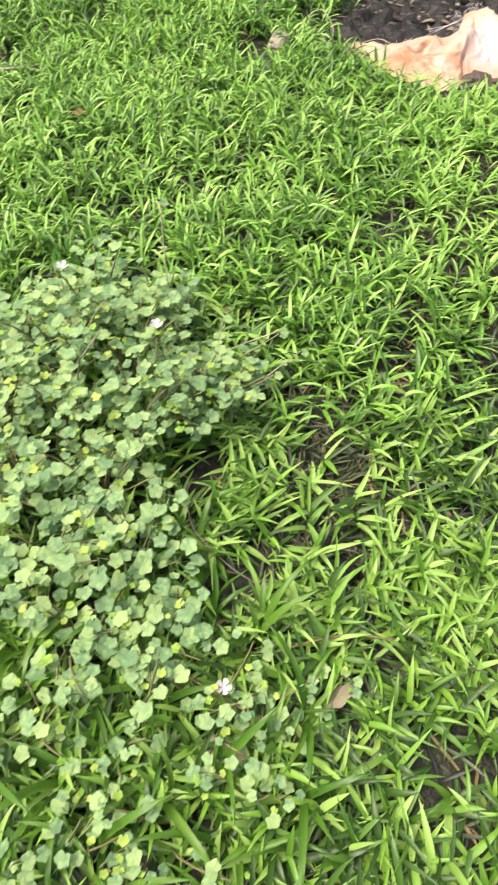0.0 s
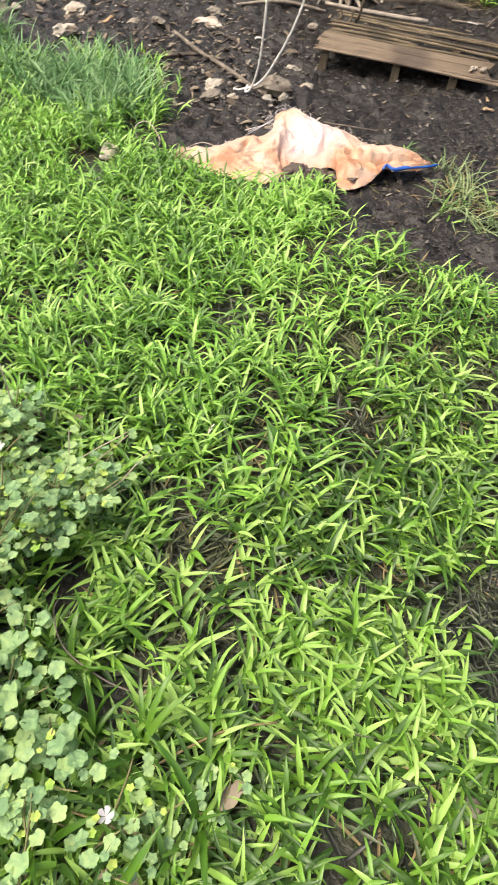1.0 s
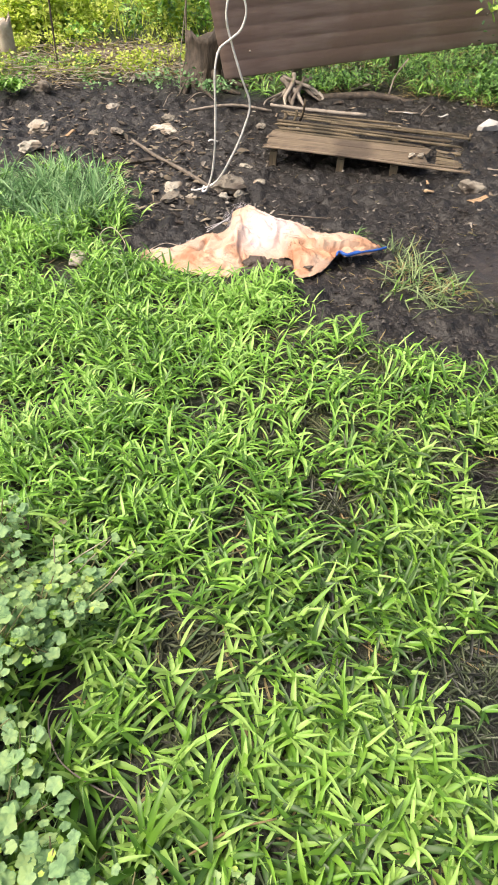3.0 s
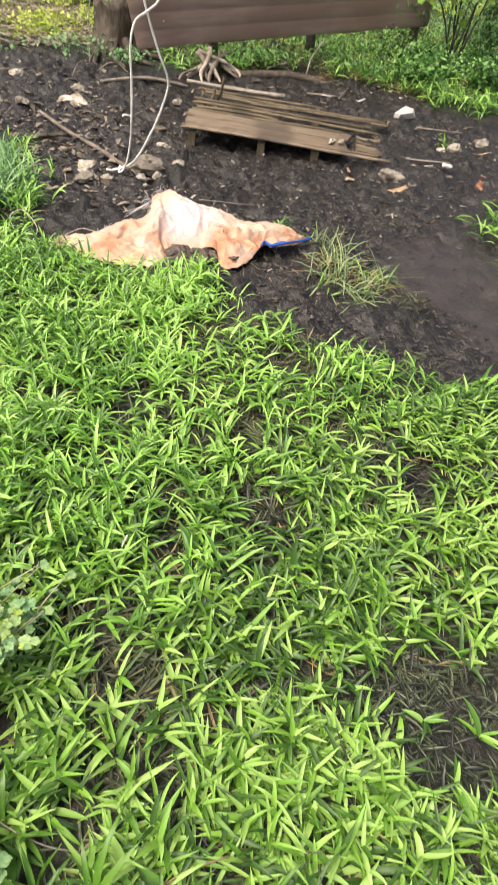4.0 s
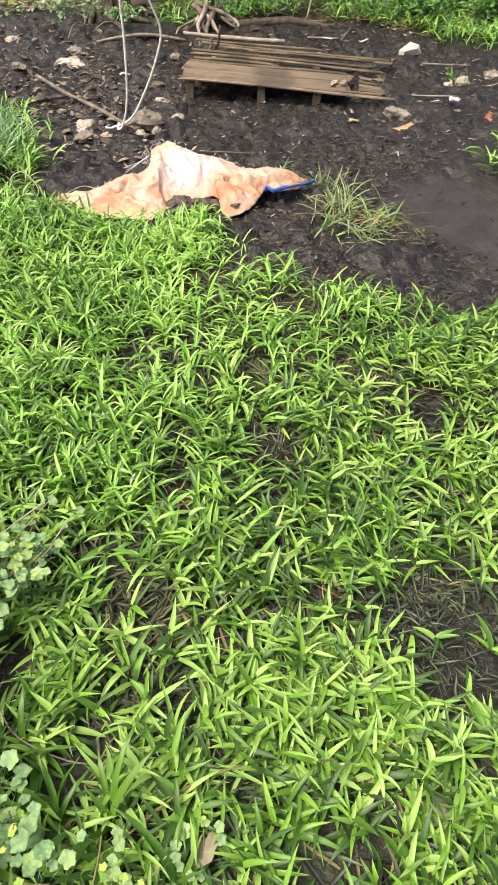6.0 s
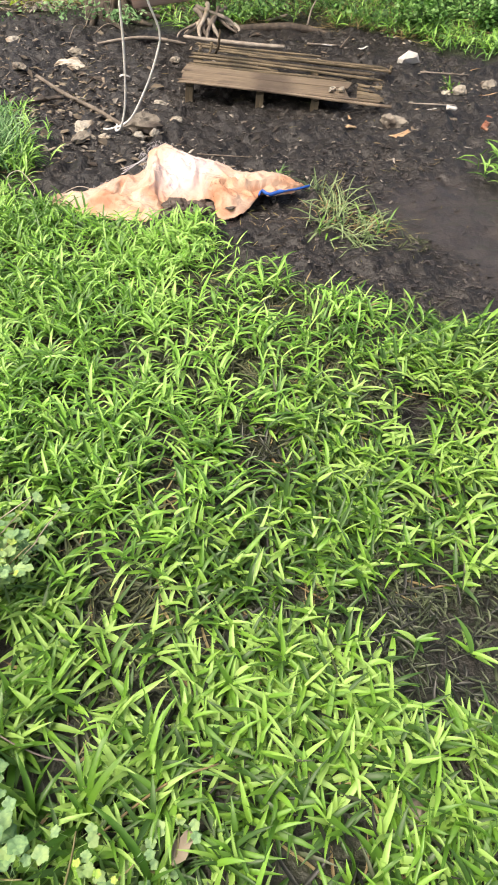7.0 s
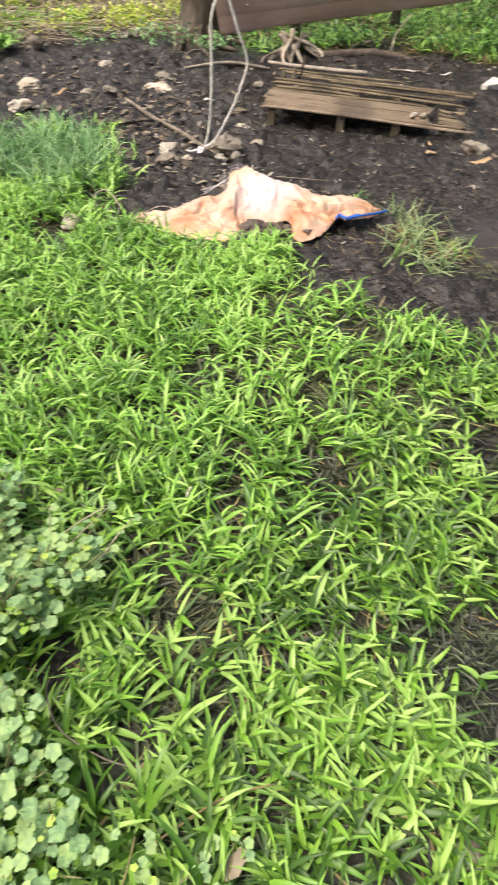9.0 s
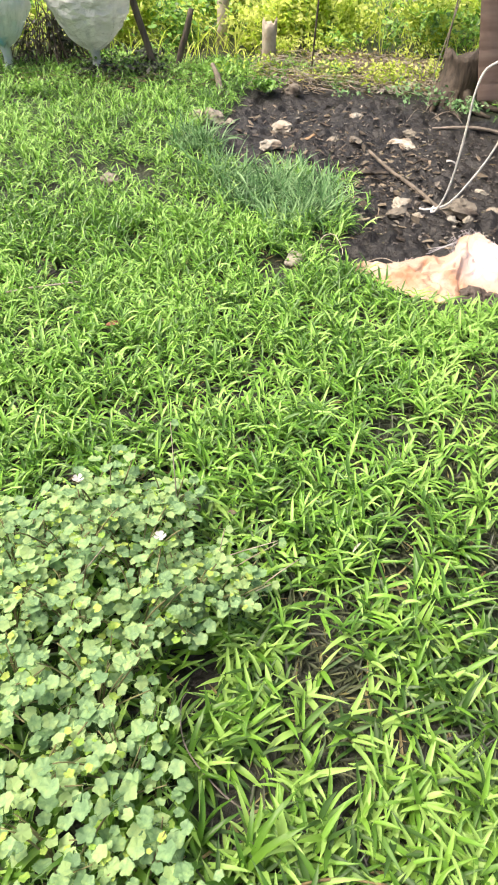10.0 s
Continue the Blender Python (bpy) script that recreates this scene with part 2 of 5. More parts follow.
    b2 = nodes.new("ShaderNodeBump")
    b2.inputs["Strength"].default_value, b2.inputs["Distance"].default_value = 0.85, 0.016
    t.links.new(wr.outputs[0], b2.inputs["Height"])
    t.links.new(b2.outputs[0], bu.inputs["Normal"])
    t.links.new(bu.outputs[0], b.inputs["Normal"])
    return m


SACK = sack_material()


def ground_material():
    """Dark wet soil with paler clods and crumbs; the trodden puddle edge is smoother and wetter, grassed ground is greener."""
    m = bpy.data.materials.new("soil")
    m.use_nodes = True
    t, nodes = m.node_tree, m.node_tree.nodes
    b = nodes["Principled BSDF"]
    co = nodes.new("ShaderNodeTexCoord")

    def noise_ramp(scale, lo, hi, p0=0.35, p1=0.68):
        n = nodes.new("ShaderNodeTexNoise")
        n.inputs["Scale"].default_value, n.inputs["Detail"].default_value = scale, 8
        t.links.new(co.outputs["Object"], n.inputs[0])
        r = nodes.new("ShaderNodeValToRGB")
        r.color_ramp.elements[0].position, r.color_ramp.elements[1].position = p0, p1
        r.color_ramp.elements[0].color, r.color_ramp.elements[1].color = (*lo, 1), (*hi, 1)
        t.links.new(n.outputs[0], r.inputs[0])
        return n, r

    def blend(fac, a, c):
        mx = nodes.new("ShaderNodeMix")
        mx.data_type = "RGBA"
        t.links.new(fac, mx.inputs["Factor"])
        t.links.new(a, mx.inputs["A"])
        t.links.new(c, mx.inputs["B"])
        return mx.outputs["Result"]

    _, soil = noise_ramp(7, (0.0056, 0.0047, 0.0039), (0.0185, 0.0157, 0.0132))
    _, fine = noise_ramp(55, (0.0028, 0.0025, 0.0022), (0.042, 0.037, 0.0305), 0.4, 0.75)
    mx = nodes.new("ShaderNodeMix")
    mx.data_type = "RGBA"
    mx.inputs["Factor"].default_value = 0.4
    t.links.new(soil.outputs[0], mx.inputs["A"])
    t.links.new(fine.outputs[0], mx.inputs["B"])
    wet = nodes.new("ShaderNodeAttribute")
    wet.attribute_name = "wet"
    cover = nodes.new("ShaderNodeAttribute")
    cover.attribute_name = "cover"
    _, slick = noise_ramp(9, (0.024, 0.0200, 0.0168), (0.040, 0.0335, 0.0285))
    _, green = noise_ramp(9, (0.022, 0.030, 0.009), (0.065, 0.105, 0.02))
    colour = blend(wet.outputs["Fac"], mx.outputs["Result"], slick.outputs[0])
    colour = blend(cover.outputs["Fac"], colour, green.outputs[0])
    t.links.new(colour, b.inputs["Base Color"])
    rough = nodes.new("ShaderNodeMapRange")
    rough.inputs["To Min"].default_value, rough.inputs["To Max"].default_value = 0.55, 0.36
    t.links.new(wet.outputs["Fac"], rough.inputs[0])
    t.links.new(rough.outputs[0], b.inputs["Roughness"])
    b.inputs["Specular IOR Level"].default_value = 0.42
    n3 = nodes.new("ShaderNodeTexNoise")
    n3.inputs["Scale"].default_value, n3.inputs["Detail"].default_value = 38, 10
    t.links.new(co.outputs["Object"], n3.inputs[0])
    inv = nodes.new("ShaderNodeMapRange")
    inv.inputs["To Min"].default_value, inv.inputs["To Max"].default_value = 1.0, 0.5
    t.links.new(wet.outputs["Fac"], inv.inputs[0])
    bu = nodes.new("ShaderNodeBump")
    bu.inputs["Distance"].default_value = 0.015
    t.links.new(inv.outputs[0], bu.inputs["Strength"])
    t.links.new(n3.outputs[0], bu.inputs["Height"])
    t.links.new(bu.outputs[0], b.inputs["Normal"])
    return m


SOIL = ground_material()

# ---- shape helpers ----
rng = np.random.default_rng(7)
TABLE = rng.random((128, 128))


def vnoise(x, y, scale, off=0.0):
    """Smooth value noise, 0 to 1, of a period of about scale metres."""
    u, v = np.asarray(x, float) / scale + off, np.asarray(y, float) / scale + off * 1.7
    i, j = np.floor(u).astype(int), np.floor(v).astype(int)
    f, g = u - i, v - j
    f, g = f * f * (3 - 2 * f), g * g * (3 - 2 * g)
    a, b = TABLE[i % 128, j % 128], TABLE[(i + 1) % 128, j % 128]
    c, d = TABLE[i % 128, (j + 1) % 128], TABLE[(i + 1) % 128, (j + 1) % 128]
    return (a * (1 - f) + b * f) * (1 - g) + (c * (1 - f) + d * f) * g


MUD = [(0.15, 6.35), (-0.30, 5.25), (-0.36, 4.75), (-0.26, 4.5), (-0.30, 4.2), (-0.18, 3.98), (0.0, 3.92), (0.25, 4.1), (0.56, 3.95), (0.58, 3.3), (0.44, 2.93), (0.60, 2.72), (0.82, 2.55),
       (1.04, 2.43), (1.08, 2.12), (1.33, 1.84), (1.50, 1.62), (1.80, 1.44), (2.3, 1.0), (3.6, 0.4), (6.5, 1.0), (6.5, 3.0), (3.9, 4.0), (3.45, 4.1),
       (3.30, 4.5), (2.95, 4.85), (2.82, 5.06), (2.3, 5.06), (1.7, 5.3), (1.5, 5.5), (1.28, 5.72), (0.82, 5.95), (0.5, 6.25)]


def inside(x, y, poly, soft):
    """1 well inside the polygon, 0 well outside, with a soft edge."""
    x, y = np.asarray(x, float), np.asarray(y, float)
    d = np.full(x.shape, 1e9)
    odd = np.zeros(x.shape, bool)
    for (ax, ay), (bx, by) in zip(poly, poly[1:] + poly[:1]):
        ex, ey = bx - ax, by - ay
        k = np.clip(((x - ax) * ex + (y - ay) * ey) / (ex * ex + ey * ey), 0, 1)
        d = np.minimum(d, np.hypot(x - ax - k * ex, y - ay - k * ey))
        cross = (ay > y) != (by > y)
        odd ^= cross & (x < (bx - ax) * (y - ay) / (by - ay + 1e-12) + ax)
    return np.clip(0.5 + np.where(odd, d, -d) / soft, 0, 1)


def spot(x, y, cx, cy, rx, ry):
    return np.clip(1.5 - 1.5 * np.hypot((np.asarray(x) - cx) / rx, (np.asarray(y) - cy) / ry), 0, 1)


def mud(x, y):
    """1 on bare mud, 0 on grass."""
    wx, wy = x + 0.16 * (vnoise(x, y, 0.22) - 0.5), y + 0.16 * (vnoise(x, y, 0.22, 9.3) - 0.5)
    m = inside(wx, wy, MUD, 0.12)
    m = np.maximum(m, np.maximum(spot(wx, wy, 1.33, 1.20, 0.13, 0.12), 0.75 * spot(wx, wy, 1.12, 0.50, 0.26, 0.2)))
    for cx, cy, rx, ry in ((-1.72, 5.2, 0.3, 0.13), (-1.15, 5.75, 0.25, 0.12), (0.20, 2.74, 0.16, 0.08), (-0.42, 2.2, 0.08, 0.06), (-0.85, 1.95, 0.12, 0.06), (0.14, 1.90, 0.08, 0.06), (-0.59, 2.10, 0.12, 0.06), (0.54, 1.94, 0.07, 0.05), (-0.81, 2.69, 0.1, 0.05), (0.05, 0.82, 0.10, 0.08), (-1.62, 5.36, 0.3, 0.12), (-1.21, 5.83, 0.25, 0.12)):
        m = np.maximum(m, 0.85 * spot(wx, wy, cx, cy, rx, ry))
    return m * (1 - np.maximum(spot(wx, wy, 2.68, 2.5, 0.24, 0.22), spot(wx, wy, 2.42, 2.16, 0.14, 0.12)))


def slick(x, y):
    """The smooth, wet mud by the puddle."""
    wx, wy = x + 0.3 * (vnoise(x, y, 0.4, 3.1) - 0.5), y + 0.3 * (vnoise(x, y, 0.4, 5.7) - 0.5)
    return inside(wx, wy, [(1.92, 2.28), (2.02, 2.62), (2.3, 2.55), (2.5, 2.0), (4.2, 2.0), (3.6, 0.9), (2.25, 1.2), (1.88, 1.66), (1.84, 1.85), (1.90, 2.05)], 0.16)


def ground_h(x, y):
    x, y = np.asarray(x, float), np.asarray(y, float)
    m, s = mud(x, y), slick(x, y)
    near = np.clip((14 - np.hypot(x - 1, y - 3)) / 6, 0, 1)
    u, v = x + 0.09 * (vnoise(x, y, 0.17, 8.1) - 0.5), y + 0.09 * (vnoise(x, y, 0.19, 6.6) - 0.5)
    lumps = 0.040 * vnoise(0.8 * u - 0.6 * v, 0.6 * u + 0.8 * v, 0.15, 2.2) + 0.040 * vnoise(0.35 * u + 0.94 * v, -0.94 * u + 0.35 * v, 0.062, 7.7) + 0.026 * vnoise(0.9 * u + 0.43 * v, -0.43 * u + 0.9 * v, 0.03, 1.1) - 0.015
    inner = np.clip((x + 1.2) / 0.3, 0, 1) * np.clip((4.0 - x) / 0.4, 0, 1) * np.clip((y - 0.5) / 0.4, 0, 1)
    clods = lumps - 0.035
    h = 0.05 * (vnoise(x, y, 0.9) - 0.5) + inner * m * (1 - s) * clods - 0.015 * m - 0.012 * m * s + inner * m * s * 0.35 * clods
    return near * h


def height(x, y):
    return float(ground_h(np.array([x]), np.array([y]))[0])


def np_mesh(name, verts, quads, mat, smooth=True):
    me = bpy.data.meshes.new(name)
    verts, quads = np.asarray(verts, np.float32), np.asarray(quads, np.int32)
    me.vertices.add(len(verts))
    me.vertices.foreach_set("co", verts.ravel())
    me.loops.add(quads.size)
    me.loops.foreach_set("vertex_index", quads.ravel())
    me.polygons.add(len(quads))
    me.polygons.foreach_set("loop_start", np.arange(0, quads.size, quads.shape[1], dtype=np.int32))
    me.update(calc_edges=True)
    me.polygons.foreach_set("use_smooth", np.full(len(quads), smooth))
    me.materials.append(mat)
    return me


def finish(bm, name, mat, smooth=True):
    me = bpy.data.meshes.new(name)
    bm.normal_update()
    bm.to_mesh(me)
    bm.free()
    me.materials.append(mat)
    me.polygons.foreach_set("use_smooth", [smooth] * len(me.polygons))
    return me


def part(name, bm, mat, parent, label="", smooth=True):
    """Links a bmesh, or a finished mesh, as one part under a thing."""
    ob = new(name, finish(bm, name, mat, smooth) if isinstance(bm, bmesh.types.BMesh) else bm)
    ob.parent = parent
    return tagged(ob, label)


def thing(name, label, category, at=(0, 0, 0), group="", kind="", mesh=None):
    ob = new(name, mesh)
    ob.location = at
    return tagged(ob, label, category, group, kind)


def resample(points, count):
    """Points along a smooth curve through the given ones."""
    p = [Vector(q) for q in points]
    p = [2 * p[0] - p[1]] + p + [2 * p[-1] - p[-2]]
    out = []
    for k in range(count):
        s = k / (count - 1) * (len(p) - 3)
        i = min(int(s), len(p) - 4)
        f = s - i
        a, b, c, d = p[i:i + 4]
        out.append(0.5 * (2 * b + (c - a) * f + (2 * a - 5 * b + 4 * c - d) * f * f + (3 * b - a - 3 * c + d) * f ** 3))
    return out


def tube(bm, points, radii, sides=7, count=0, wobble=0.0):
    """Sweeps a ring along a smooth curve; radii run evenly from the first to the last."""
    pts = resample(points, count or max(2, len(points) * 3)) if len(points) > 2 or count else [Vector(q) for q in points]
    radii = radii if isinstance(radii, (list, tuple)) else [radii, radii]
    rings, up = [], Vector((0.3, 0.2, 0.93)).normalized()
    for k, p in enumerate(pts):
        d = (pts[min(k + 1, len(pts) - 1)] - pts[max(k - 1, 0)]).normalized()
        side = d.cross(up)
        side = side.normalized() if side.length > 1e-4 else d.orthogonal().normalized()
        up2 = side.cross(d)
        s = k / (len(pts) - 1) * (len(radii) - 1)
        i = min(int(s), len(radii) - 2)
        r = radii[i] + (radii[i + 1] - radii[i]) * (s - i)
        ring = []
        for q in range(sides):
            a = 2 * math.pi * q / sides
            w = 1 + wobble * (noise.noise((p + Vector((q, q * 2.0, 0))) * 9))
            ring.append(bm.verts.new(p + (side * math.cos(a) + up2 * math.sin(a)) * r * w))
        rings.append(ring)
    for a, b in zip(rings, rings[1:]):
        for q in range(sides):
            bm.faces.new((a[q], a[(q + 1) % sides], b[(q + 1) % sides], b[q]))
    bm.faces.new(rings[0][::-1])
    bm.faces.new(rings[-1])
    return bm


def plank(length, width, thick, seed=0, segments=10, warp=0.006, ragged=0.02):
    """A weathered board along x, its ends ragged, slightly warped and with worn edges."""
    bm, r = bmesh.new(), random.Random(seed)
    e0, e1 = [r.uniform(0, ragged) for _ in range(4)], [r.uniform(0, ragged) for _ in range(4)]
    rings = []
    for k in range(segments + 1):
        f = k / segments
        lift, side = warp * math.sin(f * 5 + seed), warp * math.cos(f * 4 + seed * 2)
        w = width * (1 + 0.05 * math.sin(f * 9 + seed * 3))
        ring = []
        for q, (cy, cz) in enumerate(((-0.5, 0.3), (-0.47, 0.5), (0.47, 0.5), (0.5, 0.3), (0.5, -0.3), (0.47, -0.5), (-0.47, -0.5), (-0.5, -0.3))):
            x = length * f + (e0[q // 2] if k == 0 else 0) - (e1[q // 2] if k == segments else 0)
            ring.append(bm.verts.new((x, cy * w + side, cz * thick + lift)))
        rings.append(ring)
    for a, b in zip(rings, rings[1:]):
        for q in range(8):
            bm.faces.new((a[q], b[q], b[(q + 1) % 8], a[(q + 1) % 8]))
    bm.faces.new(rings[0])
    bm.faces.new(rings[-1][::-1])
    return bm


def lump(size, seed, flat=0.55, rough=0.35, detail=2):
    """A broken stone: a faceted lump with uneven faces."""
    bm = bmesh.new()
    bmesh.ops.create_icosphere(bm, subdivisions=detail, radius=1)
    for v in bm.verts:
        p = v.co + Vector((seed * 3.1, seed * 1.7, seed))
        k = 1 + rough * noise.noise(p * 1.1) + 0.5 * rough * noise.noise(p * 2.6) + 0.25 * rough * noise.noise(p * 6) + 0.12 * rough * noise.noise(p * 14)
        v.co *= k
        v.co = Vector((v.co.x * size, v.co.y * size * 0.78, max(v.co.z, -0.55) * size * flat))
    return bm


# ---- ground ----


def ground():
    def steps(fine0, fine1, step, far):
        mid = list(np.arange(fine0, fine1 + step / 2, step))
        out, d = [], step
        p = fine1
        while p < far:
            d *= 1.2
            p += d
            out.append(p)
        low, d, p = [], step, fine0
        while p > -far:
            d *= 1.2
            p -= d
            low.append(p)
        return np.array(low[::-1] + mid + out)
    xs, ys = steps(-0.6, 3.6, 0.015, 900), steps(1.0, 6.0, 0.017, 900)
    gx, gy = np.meshgrid(xs, ys)
    gz = ground_h(gx, gy)
    n, m = len(xs), len(ys)
    idx = np.arange(n * m).reshape(m, n)
    quads = np.stack([idx[:-1, :-1], idx[:-1, 1:], idx[1:, 1:], idx[1:, :-1]], -1).reshape(-1, 4)
    me = np_mesh("ground", np.stack([gx, gy, gz], -1).reshape(-1, 3), quads, SOIL)
    bare = mud(gx, gy)
    a = me.attributes.new("wet", "FLOAT", "POINT")
    a.data.foreach_set("value", (bare * slick(gx, gy)).astype(np.float32).ravel())
    a = me.attributes.new("cover", "FLOAT", "POINT")
    far = np.clip((np.hypot(gx - 0.5, gy - 3) - 4) / 3, 0, 1)
    a.data.foreach_set("value", ((1 - bare) * (0.2 + 0.8 * far)).astype(np.float32).ravel())
    return tagged(new("ground", me), "dark muddy soil with clods and a slick wet patch", "ground", kind="structure")


ground()

# ---- grass ----


def blades(name, roots, length, width, lean, mat, droop=0.9, azimuth=None, segs=4, fold=0.25, floor=None):
    """Many grass blades in one mesh: each starts at its root, leaves it at its lean, bows over towards its tip and sweeps a little aside."""
    n = len(roots)
    az = rng.random(n) * 2 * np.pi if azimuth is None else azimuth
    prof = np.array({3: [0.55, 1.0, 0.85, 0.05], 4: [0.5, 0.95, 1.0, 0.78, 0.05], 5: [0.68, 1.0, 0.96, 0.78, 0.48, 0.03]}[segs])
    bend = droop * (0.4 + 1.3 * rng.random(n) ** 1.4)
    twist = (rng.random(n) - 0.5) * 1.4
    sweep = rng.normal(0, 0.3, n)
    p = roots.copy()
    V = np.zeros((n, segs + 1, 3, 3))
    for k in range(segs + 1):
        e = lean - bend * (k / segs) ** 1.3
        a = az + sweep * (k / segs)
        dirx, diry = np.cos(a), np.sin(a)
        if k:
            p = p + (length / segs)[:, None] * np.stack([dirx * np.cos(e), diry * np.cos(e), np.sin(e)], -1)
            p[:, 2] = np.maximum(p[:, 2], (roots[:, 2] if floor is None else floor) + 0.004)
        tw = twist * k / segs
        sx, sy, sz = -diry * np.cos(tw), dirx * np.cos(tw), np.sin(tw)
        half = (width * prof[k] / 2)[:, None]
        side = np.stack([sx, sy, sz], -1) * half
        up = np.stack([-dirx * np.sin(e), -diry * np.sin(e), np.cos(e)], -1) * half * fold * 2
        V[:, k, 0], V[:, k, 1], V[:, k, 2] = p - side + up, p, p + side + up
    base = (np.arange(n) * (segs + 1) * 3)[:, None, None]
    k = np.arange(segs)[None, :, None] * 3
    c = np.arange(2)[None, None, :]
    a = base + k + c
    quads = np.stack([a, a + 1, a + 4, a + 3], -1).reshape(-1, 4)
    return np_mesh(name, V.reshape(-1, 3), quads, mat)


def sow(x0, x1, y0, y1, per_m2, per_shoot, keep=None):
    """Root points of grass shoots where the ground is not bare, several blades to a shoot."""
    count = int((x1 - x0) * (y1 - y0) * per_m2)
    x, y = x0 + rng.random(count) * (x1 - x0), y0 + rng.random(count) * (y1 - y0)
    chance = 1 - mud(x, y) * 1.02
    chance *= 0.72 + 0.55 * vnoise(x, y, 0.16, 4.4)
    if keep is not None:
        chance *= keep(x, y)
    ok = rng.random(count) < chance
    x, y = x[ok], y[ok]
    z = ground_h(x, y)
    x, y, z = (np.repeat(q, per_shoot) for q in (x, y, z))
    k = np.tile(np.arange(per_shoot), len(x) // per_shoot)
    j = rng.normal(0, 0.004, (2, len(x)))
    return np.stack([x + j[0], y + j[1], z + k * 0.007 * (0.4 + rng.random(len(x)))], -1)


def lawn(name, label, box, per_m2, per_shoot, length, width, mat, keep=None, lean=(0.5, 1.35), droop=0.9, segs=4):
    roots = sow(*box, per_m2, per_shoot, keep)
    n = len(roots)
    ln = length[0] + (length[1] - length[0]) * rng.random(n)
    ln *= 0.75 + 0.5 * vnoise(roots[:, 0], roots[:, 1], 0.35, 8.8)
    me = blades(name, roots, ln, width[0] + (width[1] - width[0]) * rng.random(n), lean[0] + (lean[1] - lean[0]) * rng.random(n), mat, droop, segs=segs)
    return tagged(new(name, me), label, "grass", kind="stuff")


def shoots(name, label, box, per_m2, leaves, tall, length, width, mat, keep=None, tilt=(0.05, 0.6), lean=(0.25, 1.0), segs=4, gap=0.16, droop=0.75):
    """A stand of grass shoots: each a thin leaning stem with strap leaves springing from either side of it, in clusters with gaps."""
    x0, x1, y0, y1 = box
    count = int((x1 - x0) * (y1 - y0) * per_m2)
    x, y = x0 + rng.random(count) * (x1 - x0), y0 + rng.random(count) * (y1 - y0)
    cluster = np.clip(2.6 * (vnoise(x, y, gap, 4.4) * 0.6 + vnoise(x, y, gap * 0.45, 6.1) * 0.4) - 0.35, 0.22, 1)
    chance = (1 - mud(x, y) * 1.02) * cluster
    if keep is not None:
        chance *= keep(x, y)
    ok = rng.random(count) < chance
    x, y, cluster = x[ok], y[ok], cluster[ok]
    n, z = len(x), ground_h(x, y)
    h = (tall[0] + (tall[1] - tall[0]) * rng.random(n)) * (0.55 + 0.45 * cluster) * (0.7 + 0.6 * vnoise(x, y, 0.4, 8.8))
    az, tl, phi = rng.random(n) * 6.283, tilt[0] + (tilt[1] - tilt[0]) * rng.random(n), rng.random(n) * 6.283
    way = np.stack([np.sin(tl) * np.cos(az), np.sin(tl) * np.sin(az), np.cos(tl)], -1)
    base = np.stack([x, y, z], -1)
    P, A, E, L, W, F = [base], [az], [np.pi / 2 - tl], [h * 1.02], [np.full(n, width[0] * 0.4)], [z]
    for k in range(leaves):
        f = (k + 0.3 + 0.6 * rng.random(n)) / leaves
        P.append(base + way * (h * f)[:, None])
        A.append(phi + k * np.pi + rng.normal(0, 0.6, n))
        E.append(lean[0] + (lean[1] - lean[0]) * np.clip(0.25 + 0.6 * f + rng.normal(0, 0.22, n), -0.2, 1.3))
        L.append((length[0] + (length[1] - length[0]) * rng.random(n)) * (0.75 + 0.5 * np.sin(np.pi * np.clip(f, 0, 1))))
        W.append((width[0] + (width[1] - width[0]) * rng.random(n) ** 1.4) * (1.05 - 0.3 * f))
        F.append(z)
    P, A, E, L, W, F = (np.concatenate(q) for q in (P, A, E, L, W, F))
    me = blades(name, P, L, W, E, mat, droop, A, segs, floor=F)
    return tagged(new(name, me), label, "grass", kind="stuff")


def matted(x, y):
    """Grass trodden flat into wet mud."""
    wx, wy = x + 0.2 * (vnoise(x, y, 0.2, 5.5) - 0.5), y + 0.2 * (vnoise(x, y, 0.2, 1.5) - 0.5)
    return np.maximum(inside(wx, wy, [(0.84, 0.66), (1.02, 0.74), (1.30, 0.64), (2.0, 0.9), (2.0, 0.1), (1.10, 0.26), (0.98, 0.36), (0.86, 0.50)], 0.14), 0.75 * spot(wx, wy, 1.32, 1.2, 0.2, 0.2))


def worn(x, y):
    """Where a heavy weight has pressed the lawn down: thin, dull, flattened grass in an uneven patch."""
    wx, wy = x + 0.3 * (vnoise(x, y, 0.3, 7.5) - 0.5), y + 0.3 * (vnoise(x, y, 0.3, 2.5) - 0.5)
    return np.clip(1.5 * np.maximum(np.maximum(spot(wx, wy, 1.06, 1.72, 0.36, 0.62), spot(wx, wy, 0.84, 1.2, 0.34, 0.36)), spot(wx, wy, 0.36, 0.80, 0.26, 0.30)), 0, 1)


def tufted(x, y):
    """Where the tall blue-green tussocks crowd out the lawn."""
    return np.clip(1.2 * spot(x, y, 0.2, 3.6, 0.5, 0.42) + 0.8 * spot(x, y, -0.38, 4.42, 0.24, 0.26), 0, 0.85)


def verge(x, y):
    """0 where the coarse near grass grows, 1 on the finer lawn, mixed along a wavering line."""
    return np.clip((y - 0.95 - 0.45 * np.maximum(x - 0.6, 0) + 0.5 * (vnoise(x, y, 0.3, 3.3) - 0.5)) / 0.5, 0, 1) 


